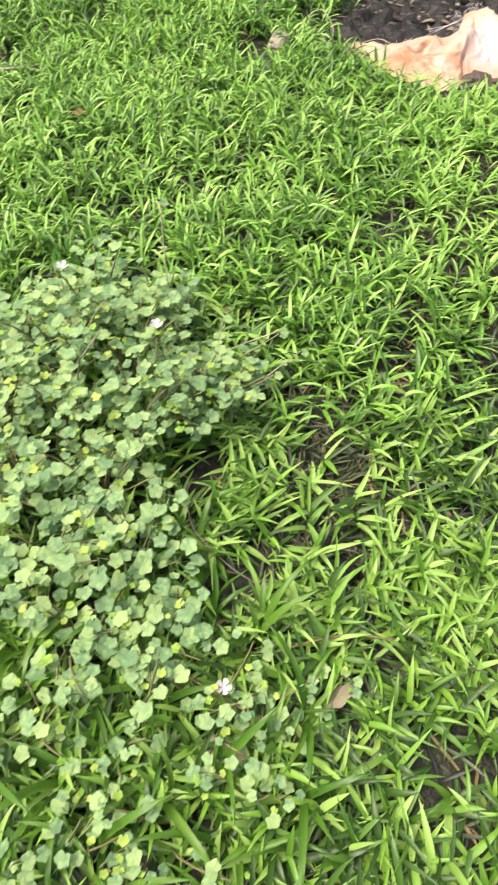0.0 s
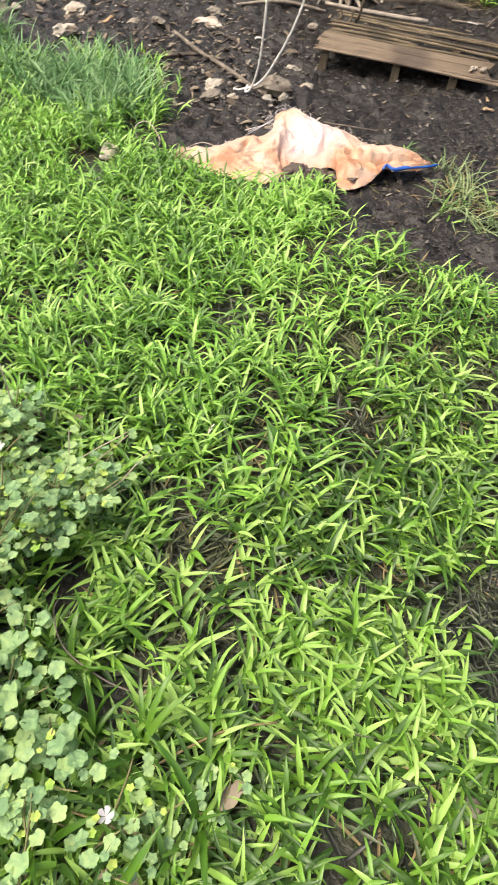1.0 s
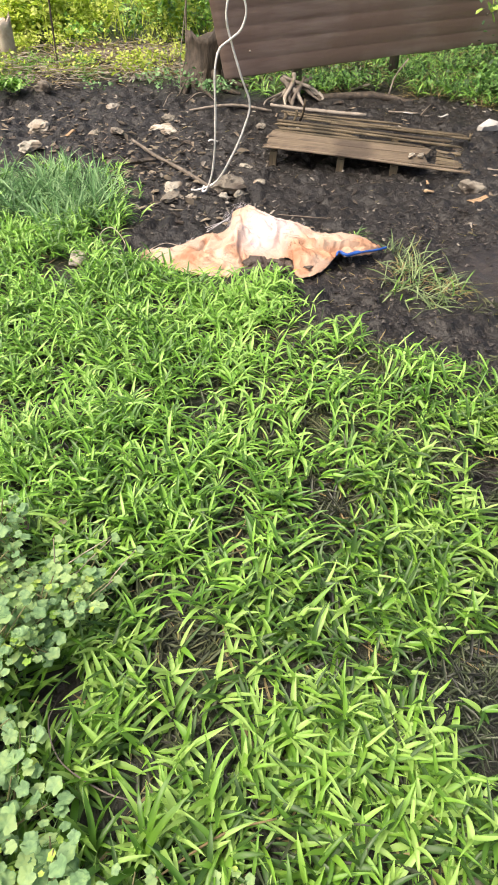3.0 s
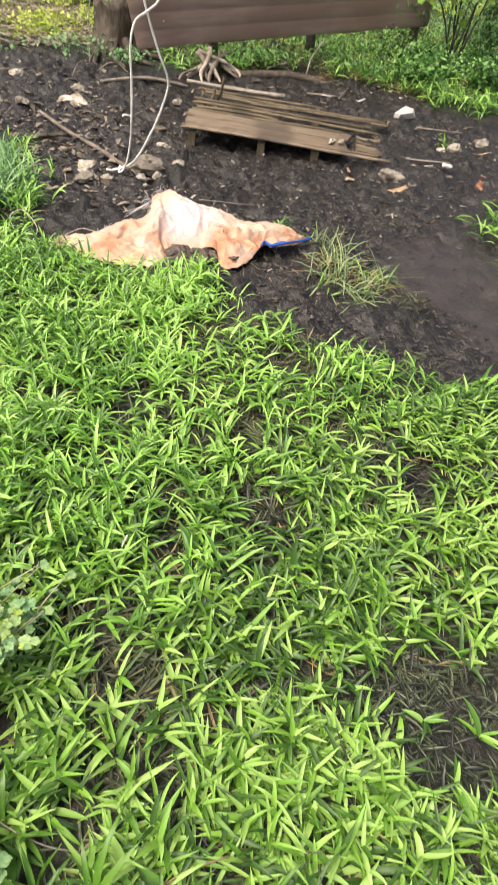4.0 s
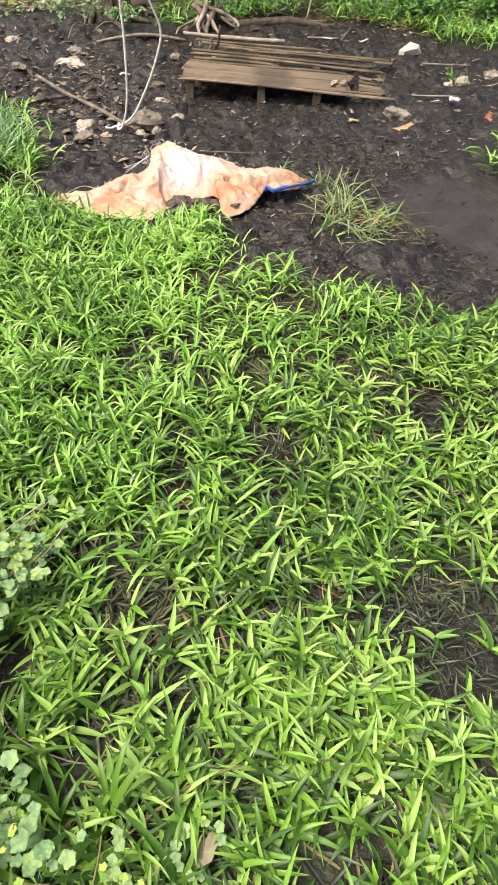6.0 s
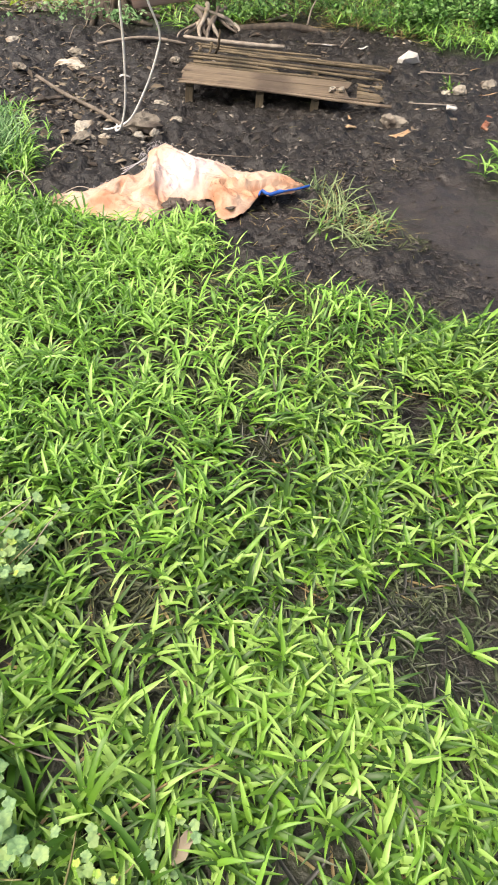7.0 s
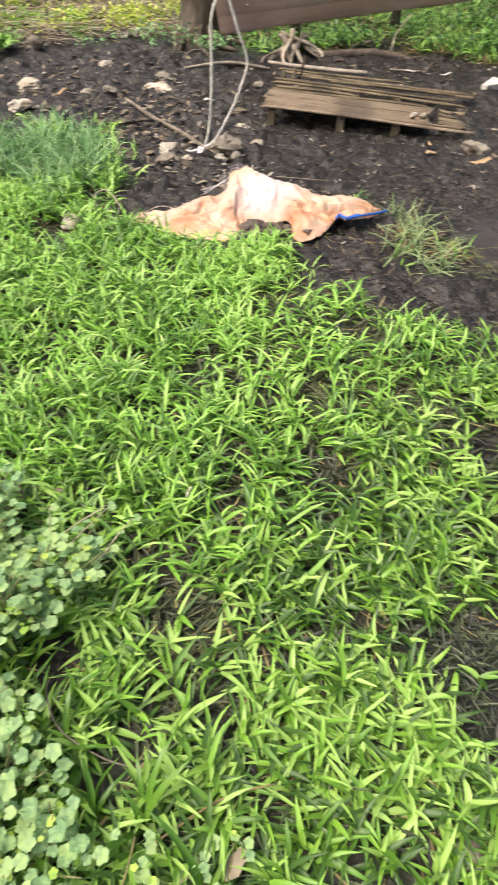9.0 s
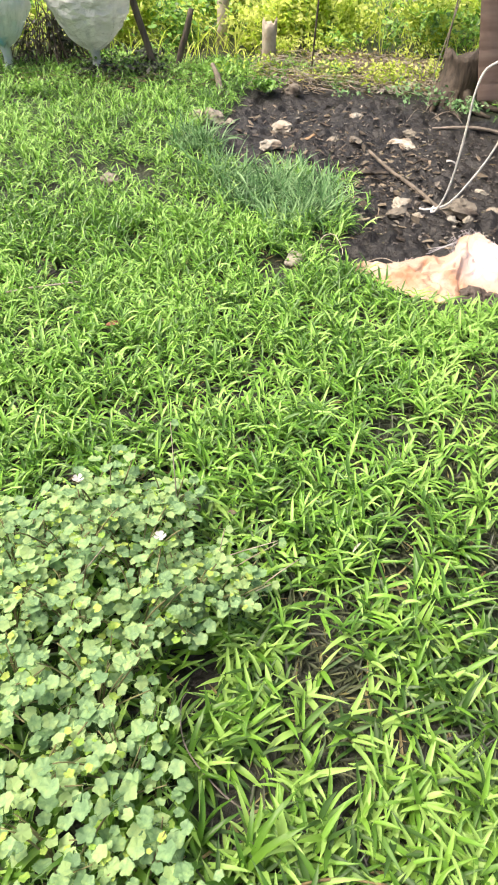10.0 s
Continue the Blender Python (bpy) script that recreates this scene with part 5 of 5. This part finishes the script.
def dry_leaf(x, y, size, turn, seed, z=0.02, mat=DRYLEAF, label="curled brown dead leaf on the ground"):
    r = random.Random(seed)
    bm, rows = bmesh.new(), []
    for k in range(7):
        f = k / 6
        w = (0.12 + 0.03 * (seed % 6)) * math.sin(math.pi * (0.06 + 0.9 * f)) ** 0.8 * (1 + r.uniform(-0.25, 0.25))
        rows.append([bm.verts.new((f - 0.5, s * w, 0.35 * abs(s) * w + 0.08 * math.sin(3 * f + seed) + r.uniform(-0.02, 0.02))) for s in (-1, 0, 1)])
    for a, b in zip(rows, rows[1:]):
        for q in range(2):
            bm.faces.new((a[q], a[q + 1], b[q + 1], b[q]))
    bmesh.ops.scale(bm, vec=(size, size, size), verts=bm.verts)
    ob = thing("dead_leaf", label, "leaf", (x, y, height(x, y) + z), "fallen leaves", mesh=finish(bm, "dead_leaf", mat))
    ob.rotation_euler = (r.uniform(-0.3, 0.3), r.uniform(-0.2, 0.2), turn)


dry_leaf(0.13, 1.27, 0.055, 0.4, 1, 0.05, label="curled dark brown leaf in the grass")
dry_leaf(0.03, 1.30, 0.06, 2.0, 2, 0.05)
dry_leaf(-0.38, 2.16, 0.075, 1.0, 3, 0.075, mat=PEEL, label="reddish brown dead leaf on the lawn")
dry_leaf(0.16, 0.27, 0.09, -0.2, 4, 0.05)
dry_leaf(0.36, 0.36, 0.06, 0.5, 5, 0.05)
dry_leaf(0.45, 1.17, 0.035, 0.9, 6, 0.07, PALE, "small pale fallen leaf lying on grass")
dry_leaf(0.2, 1.7, 0.05, 0.2, 7, 0.05)
r = random.Random(78)
for k in range(70):
    x, y = r.gauss(0.78, 0.2), r.gauss(4.0, 0.42)
    if x > 0.55 or y > 4.15:
        dry_leaf(x, y, r.uniform(0.03, 0.085), r.uniform(0, 6.28), 300 + k, 0.012, mat=DRYLEAF if k % 3 else PALE_BIT, label="fallen tan leaf among bark on the mud")
r = random.Random(77)
for k in range(44):
    x, y = r.uniform(0.0, 1.3), r.uniform(3.15, 5.9)
    if x < 0.62 and y < 4.1:
        x += 0.45
    dry_leaf(x, y, r.uniform(0.02, 0.075), r.uniform(0, 6.28), 200 + k, 0.008, label="flat grey-brown dead leaf on mud")


def litter(name, label, boxes, count, size, mat, seed, lift=0.006, slim=(0.12, 0.8)):
    """Countless small bits of bark, straw and stone trodden into the ground."""
    q = np.random.default_rng(seed)
    verts, quads = [], []
    lows, highs = np.array([b[0::2] for b in boxes])[np.arange(count) % len(boxes)], np.array([b[1::2] for b in boxes])[np.arange(count) % len(boxes)]
    xy = lows + (highs - lows) * q.random((count, 2))
    xy = xy[(mud(xy[:, 0], xy[:, 1]) > 0.5) & (slick(xy[:, 0], xy[:, 1]) < q.random(count) * 1.08)]
    for (x, y), z in zip(xy, ground_h(xy[:, 0], xy[:, 1]) + lift):
        ln, w, h = size[0] + (size[1] - size[0]) * q.random() ** 2, q.uniform(*slim), q.uniform(0.05, 0.3)
        a, tilt = q.uniform(0, 6.28), q.normal(0, 0.25)
        for sx, sy, sz in ((-1, -0.7, 0), (1, -1, 0), (1, 1, 0), (-1, 0.6, 0), (-0.8, -0.5, 1), (0.7, -0.7, 1), (0.8, 0.8, 1), (-0.7, 0.4, 1)):
            px, py, pz = sx * ln / 2 * q.uniform(0.8, 1.1), sy * ln * w / 2, (sz - 0.3) * ln * h * w
            pz += px * tilt
            verts.append((x + px * math.cos(a) - py * math.sin(a), y + px * math.sin(a) + py * math.cos(a), z + pz))
        n = len(verts) - 8
        quads += [[n + i for i in f] for f in ((3, 2, 1, 0), (4, 5, 6, 7), (0, 1, 5, 4), (1, 2, 6, 5), (2, 3, 7, 6), (3, 0, 4, 7))]
    return tagged(new(name, np_mesh(name, verts, quads, mat, False)), label, "litter", kind="stuff")


litter("bark_litter", "scattered bark and straw bits trodden into mud", [(0.1, 1.3, 3.1, 5.2), (0.1, 1.2, 3.0, 6.2), (0.5, 1.1, 3.6, 4.7), (-0.2, 0.6, 4.2, 5.6), (1.0, 3.4, 2.6, 5.0)], 1100, (0.008, 0.055), CHIP, 3)
litter("stone_litter", "scattered pale pebbles and crumbs on mud", [(0.1, 1.4, 3.2, 5.6), (1.0, 3.3, 2.4, 4.9)], 1000, (0.006, 0.03), PALE_BIT, 4)
litter("mud_crumbs", "dark crumbled clods of mud", [(1.1, 3.4, 1.6, 4.8), (0.6, 3.2, 2.4, 4.8), (1.1, 2.3, 1.6, 3.0)], 8000, (0.006, 0.032), MUDLUMP, 5, 0.002)
litter("mud_flakes", "drying paler flakes of mud and rotted leaf", [(1.1, 3.4, 1.6, 4.6), (0.2, 1.5, 3.0, 5.4), (1.1, 2.4, 1.6, 3.0)], 2200, (0.006, 0.03), MUDFLAKE, 15, 0.004)
litter("straw_litter", "short straws and splinters trodden into mud", [(1.0, 3.5, 2.4, 4.9), (0.2, 1.4, 3.2, 5.6), (1.2, 2.2, 1.9, 2.9)], 520, (0.015, 0.05), GRASS_DRY, 6, slim=(0.05, 0.15))

# ---- background: litter bank, stakes, bags, undergrowth ----


def straw_bank(name, label, box, count, seed, mat, length=(0.15, 0.6)):
    q = np.random.default_rng(seed)
    bm = bmesh.new()
    for k in range(count):
        x, y = q.uniform(box[0], box[1]), q.uniform(box[2], box[3])
        a, ln = q.uniform(0, 6.28), q.uniform(*length)
        z = height(x, y) + q.uniform(0.01, 0.09)
        dx, dy = ln * math.cos(a) / 2, ln * math.sin(a) / 2
        tube(bm, [(x - dx, y - dy, z), (x + dx, y + dy, z + q.uniform(-0.03, 0.03))], [q.uniform(0.0015, 0.0045), 0.0015], sides=4)
    return tagged(new(name, finish(bm, name, mat)), label, "litter", kind="stuff")


straw_bank("straw_bank", "heap of dry stalks and straw behind the mud", (-0.1, 1.6, 5.85, 7.1), 700, 21, GRASS_DRY, (0.03, 0.16))
straw_bank("pale_straw", "pale flattened straw on the litter bank", (-0.1, 1.5, 5.85, 7.0), 800, 25, PALEBARK, (0.04, 0.22))
straw_bank("stick_bank", "grey dead sticks behind the mud", (-0.1, 1.4, 5.9, 6.8), 70, 22, STICK, (0.1, 0.4))


def undergrowth(name, label, boxes, count, size, mat, seed):
    """A dense stand of weeds and shrubs: countless small leaves gathered in uneven clumps."""
    q = np.random.default_rng(seed)
    verts = []
    per = count // len(boxes)
    for x0, x1, y0, y1, tall in boxes:
        clumps = max(4, int((x1 - x0) * (y1 - y0) * 5))
        cx, cy = q.uniform(x0, x1, clumps), q.uniform(y0, y1, clumps)
        ct, cr = tall * q.uniform(0.35, 1.0, clumps), q.uniform(0.1, 0.3, clumps)
        pick = q.integers(0, clumps, per)
        f = q.random(per) ** 0.75
        spread = cr[pick] * (0.5 + 0.6 * f)
        x, y = cx[pick] + q.normal(0, 0.6, per) * spread, cy[pick] + q.normal(0, 0.6, per) * spread
        z = ct[pick] * f * q.uniform(0.85, 1.1, per) + 0.02
        s = q.uniform(*size, per)
        az, tilt, roll = q.uniform(0, 6.28, per), q.normal(0.2, 0.5, per), q.normal(0, 0.5, per)
        ux, uy, uz = np.cos(az) * np.cos(tilt), np.sin(az) * np.cos(tilt), np.sin(tilt)
        vx, vy, vz = -np.sin(az) * np.cos(roll), np.cos(az) * np.cos(roll), np.sin(roll)
        P, U, W = np.stack([x, y, z], -1), np.stack([ux, uy, uz], -1) * s[:, None], np.stack([vx, vy, vz], -1) * s[:, None] * 0.32
        verts.append(np.stack([P - U * 0.5, P + W, P + U * 0.5, P - W], 1).reshape(-1, 3))
    V = np.concatenate(verts)
    Q = np.arange(len(V)).reshape(-1, 4)
    return tagged(new(name, np_mesh(name, V, Q, mat)), label, "undergrowth", kind="stuff")


undergrowth("undergrowth", "yellow-green weeds and shrubs behind the fence, brightened in colour for sunlight", [(-6, -2.2, 6.8, 9, 0.5), (-2.2, 0.2, 7.2, 9, 0.6), (0.0, 3.0, 7.4, 9.2, 0.5), (-6, 3, 9, 13, 1.1), (2.5, 8, 6.6, 12, 1.3), (-7, 8, 12, 16, 2.4)], 52000, (0.03, 0.09), BRUSH_SUNNED, 31)
# Leaves in the darker lawn green paint shaded gaps among the brightened ones.
undergrowth("shaded_undergrowth", "darker green leaves standing for the shaded gaps of the undergrowth", [(-6, -2.2, 6.8, 9, 0.4), (-2.2, 0.2, 7.0, 9, 0.45), (0.0, 3.0, 7.3, 9.2, 0.4), (-6, 8, 9, 13, 0.9)], 15000, (0.03, 0.08), GRASS, 38)
undergrowth("bank_weeds", "pale yellow-green weeds on the litter bank", [(-0.2, 1.6, 6.3, 7.5, 0.18), (0.0, 1.0, 6.7, 7.5, 0.26), (0.3, 1.4, 5.95, 6.6, 0.10)], 2700, (0.02, 0.055), BRUSH_SUNNED, 35)
undergrowth("bank_leaves", "pale dead leaves lying on the litter bank", [(-0.1, 1.5, 5.9, 7.2, 0.05)], 1500, (0.02, 0.06), PALE_BIT, 45)
undergrowth("wall_weeds", "small leafy weeds along the foot of the wall", [(2.1, 3.0, 5.05, 5.35, 0.14), (3.0, 4.6, 4.4, 5.6, 0.22), (3.7, 5.2, 4.6, 6.2, 0.5)], 2600, (0.015, 0.04), GRASS_SHADED, 32)
undergrowth("wall_end_weeds", "tall leafy weeds at the wall's end", [(3.75, 5.2, 4.7, 5.8, 0.95), (3.3, 4.2, 4.2, 4.9, 0.25)], 7000, (0.02, 0.05), GRASS_SHADED, 36)
undergrowth("stump_weeds", "sparse dull green weeds round the stump", [(1.05, 1.7, 5.3, 5.6, 0.16), (0.6, 1.3, 5.35, 6.1, 0.12), (1.25, 1.75, 5.5, 6.2, 0.3)], 700, (0.015, 0.045), GRASS_BLUE, 37)
undergrowth("fence_weeds", "darker weeds along the stakes", [(-2.4, -0.4, 6.0, 6.9, 0.16), (-0.6, 0.05, 5.8, 6.6, 0.10), (-4.5, -2.2, 6.2, 7.2, 0.3)], 4200, (0.02, 0.05), GRASS, 33)
# The dark matted-grass colour stands in for the shadow beneath the bags.
undergrowth("brush_weeds", "dull olive weeds and dead leaves under the bags, darkened for the shadow there", [(-2.5, -1.1, 6.2, 6.7, 0.42), (-2.2, -0.9, 6.05, 6.5, 0.2)], 2600, (0.02, 0.06), GRASS_MATTED, 39)
straw_bank("fence_litter", "brown dead stalks and leaves along the fence", (-2.4, -0.3, 5.75, 6.4), 240, 23, STICK, (0.03, 0.16))
straw_bank("fence_straw", "pale straw scattered along the fence", (-2.4, -0.3, 5.7, 6.6), 200, 24, GRASS_DRY, (0.04, 0.2))


def tall_grass():
    n = 4200
    x, y = rng.uniform(-6.5, 6.5, n), rng.uniform(6.7, 10.5, n)
    ok = ~((x > -0.1) & (x < 1.5) & (y < 7.2))
    roots = np.stack([x, y, ground_h(x, y)], -1)[ok]
    n = len(roots)
    me = blades("tall_grass", roots, 0.12 + 0.36 * rng.random(n) ** 1.5, 0.007 + 0.010 * rng.random(n), 0.9 + 0.6 * rng.random(n), BRUSH_SUNNED, segs=3)
    tagged(new("tall_grass", me), "tall yellow-green grass behind the fence, brightened in colour for sunlight", "grass", kind="stuff")


tall_grass()


def stake(name, label, base, top, r0, r1, mat=BARK, category="stake", group="fence stakes"):
    bm = bmesh.new()
    b, t = Vector(base), Vector(top)
    tube(bm, [(0, 0, -0.05), ((t - b) * 0.5 + Vector((0.01, 0, 0))), (t - b)], [r0, r1], sides=8, count=9, wobble=0.3)
    return thing(name, label, category, base, group, mesh=finish(bm, name, mat))


stake("fence_stake", "dark slanting wooden stake in the weeds", (-0.92, 6.28, 0), (-1.30, 6.33, 1.1), 0.028, 0.024)
stake("fence_stake", "dark short wooden stake in the weeds", (-0.80, 6.35, 0), (-0.63, 6.4, 0.47), 0.026, 0.024)


def post_stub(x, y, tall, radius):
    bm, rings, sides = bmesh.new(), [], 14
    for k in range(9):
        f = k / 8
        ring = []
        for q in range(sides):
            a = 2 * math.pi * q / sides
            c = Vector((math.cos(a), math.sin(a), 0))
            rr = radius * (1 + 0.22 * noise.noise(c * 2.2 + Vector((0, 0, f * 0.6))) + 0.1 * noise.noise(c * 6 + Vector((0, 0, f))))
            top = tall * (0.92 + 0.22 * noise.noise(c * 1.6 + Vector((4, 0, 0))) + 0.1 * noise.noise(c * 5))
            ring.append(bm.verts.new((rr * c.x, rr * c.y, -0.05 + f * (top + 0.05))))
        rings.append(ring)
    for a, b in zip(rings, rings[1:]):
        for q in range(sides):
            bm.faces.new((a[q], a[(q + 1) % sides], b[(q + 1) % sides], b[q]))
    c = bm.verts.new((0, 0, tall * 0.7))
    for q in range(sides):
        bm.faces.new((rings[-1][q], rings[-1][(q + 1) % sides], c))
    thing("fence_post", "weathered grey-white wooden post stub with jagged top", "post", (x, y, 0), mesh=finish(bm, "fence_post", PALEBARK))


post_stub(0.0, 6.78, 0.36, 0.062)
stake("fence_post", "pale slender tree trunk in the undergrowth", (-0.5, 7.6, 0), (-0.46, 7.7, 1.6), 0.06, 0.05, PALEBARK, "tree trunk", "")
stake("sapling", "thin bare sapling by the mud", (0.38, 6.4, 0), (0.42, 6.5, 1.5), 0.008, 0.006, BARK, "sapling", "thin saplings")
stake("sapling", "thin bare sapling by the stump", (1.45, 6.3, 0), (1.52, 6.3, 1.5), 0.007, 0.005, STICK, "sapling", "thin saplings")
stake("sapling", "thin bent sapling by the stump", (1.36, 6.2, 0), (1.66, 6.35, 1.4), 0.005, 0.004, STICK, "sapling", "thin saplings")
stick("branch", "short grey root sticking out of the grass", [(-0.32, 5.72, 0.0), (-0.36, 5.84, 0.09), (-0.42, 5.98, 0.16)], [0.032, 0.016], STICK)


def plastic_bag(at, radius, tall, seed, mat, label, tail=0.2, thick=1.0):
    """A slack plastic bag hanging with its weight gathered at the bottom, crumpled in long creases."""
    bm, sides, rows, rings = bmesh.new(), 72, 44, []
    for k in range(rows + 1):
        f = k / rows
        prof = max(0.07, math.sin(min(1.0, f * 2.6 + 0.02) * math.pi / 2) ** 0.62) * (1 - 0.2 * f)
        ring = []
        for q in range(sides):
            a = 2 * math.pi * q / sides
            p = Vector((math.cos(a) * 1.2, math.sin(a) * 1.2, f * 2.2 + seed))
            crease = 1 + 0.16 * noise.noise(p * 1.3) + 0.22 * (0.4 - abs(noise.noise(Vector((p.x * 2.4, p.y * 2.4, p.z * 0.9))))) + 0.16 * (0.4 - abs(noise.noise(Vector((p.x * 5, p.y * 5, p.z * 2.2 + p.x * 1.5))))) + 0.07 * (0.4 - abs(noise.noise(Vector((p.x * 9, p.y * 9, p.z * 6))))) + 0.14 * (0.3 - abs(noise.noise(Vector((p.x * 1.1 + 4, p.y * 1.1, p.z * 6 + p.x * 2)))))
            ring.append(bm.verts.new((radius * prof * crease * math.cos(a), radius * 0.7 * prof * crease * math.sin(a), tail + f * tall + 0.03 * noise.noise(p * 2))))
        rings.append(ring)
    for a, b in zip(rings, rings[1:]):
        for q in range(sides):
            bm.faces.new((a[q], a[(q + 1) % sides], b[(q + 1) % sides], b[q]))
    root = thing("plastic_bag", label, "plastic bag", at, "plastic bags on the fence")
    part("bag", bm, mat, root)
    if not thick:
        return
    t = bmesh.new()
    tube(t, [(0.0, 0.0, tail + 0.04), (0.02, 0.01, tail * 0.5), (0.0, 0.02, -0.02)], [0.045 * thick, 0.035 * thick, 0.06 * thick], sides=9, count=8, wobble=0.6)
    part("tail", t, mat, root, "twisted tail of the bag")


plastic_bag((-1.42, 6.15, 0), 0.30, 1.0, 1, PLASTIC, "slack white plastic bag hanging by the fence", 0.20)
plastic_bag((-2.15, 6.1, 0), 0.26, 1.0, 5, PRINT, "white plastic bag with blue printing by the fence", 0.21)
plastic_bag((1.22, 7.2, 0), 0.40, 0.8, 9, PLASTIC, "grey-white plastic sheet bundled over the brush", 0.48, 0)


def brush_heap():
    q = np.random.default_rng(41)
    bm = bmesh.new()
    for k in range(60):
        a, d = q.uniform(0, 6.28), q.uniform(0.05, 0.6)
        x, y = d * math.cos(a), 0.6 * d * math.sin(a)
        top = q.uniform(0.15, 0.6) * (1 - 0.6 * d)
        tube(bm, [(x, y, -0.02), (x * 0.7 + q.normal(0, 0.03), y * 0.7, top * 0.6), (x * 0.35 + q.normal(0, 0.06), y * 0.3, top)], [0.007, 0.003], sides=4, count=5)
    ob = new("brush_heap", finish(bm, "brush_heap", BARK))
    ob.location = (-1.88, 6.45, 0)
    tagged(ob, "dark heap of dry brushwood under the bags", "brushwood", kind="stuff")


brush_heap()


def vine():
    """A leafy branch hanging by the wall's end."""
    r = random.Random(9)
    root = thing("shrub", "leafy shrub with thin branches at the wall's end", "shrub", (4.0, 4.95, 0))
    tips = []
    for k in range(8):
        bm = bmesh.new()
        dx, top = r.uniform(-0.65, 0.35), r.uniform(0.55, 1.4)
        pts = [(r.uniform(-0.08, 0.08), 0, -0.02), (dx * 0.4, r.uniform(-0.1, 0.1), top * 0.7), (dx * 0.8, r.uniform(-0.2, 0.1), top), (dx, r.uniform(-0.25, 0.1), top * r.uniform(0.65, 1.0))]
        tube(bm, pts, [0.008, 0.003], sides=5, count=9)
        branch = part("branch", bm, BARK, root)
        tips += [(branch, p) for p in resample(pts, 16)[5:]]
    for k in range(220):
        branch, p = r.choice(tips)
        p = p + Vector((r.gauss(0, 0.04), r.gauss(0, 0.04), r.gauss(0, 0.04)))
        s = r.uniform(0.04, 0.085)
        leaf = new("leaf", r.choice(YOUNG_LEAVES if k % 3 else WEED_LEAVES))
        leaf.parent = branch
        leaf.matrix_local = Matrix.Translation(p) @ Euler((r.gauss(0, 0.5), r.gauss(0.4, 0.5), r.uniform(0, 6.28))).to_matrix().to_4x4() @ Matrix.Diagonal((s, s * 0.8, s, 1))


vine()
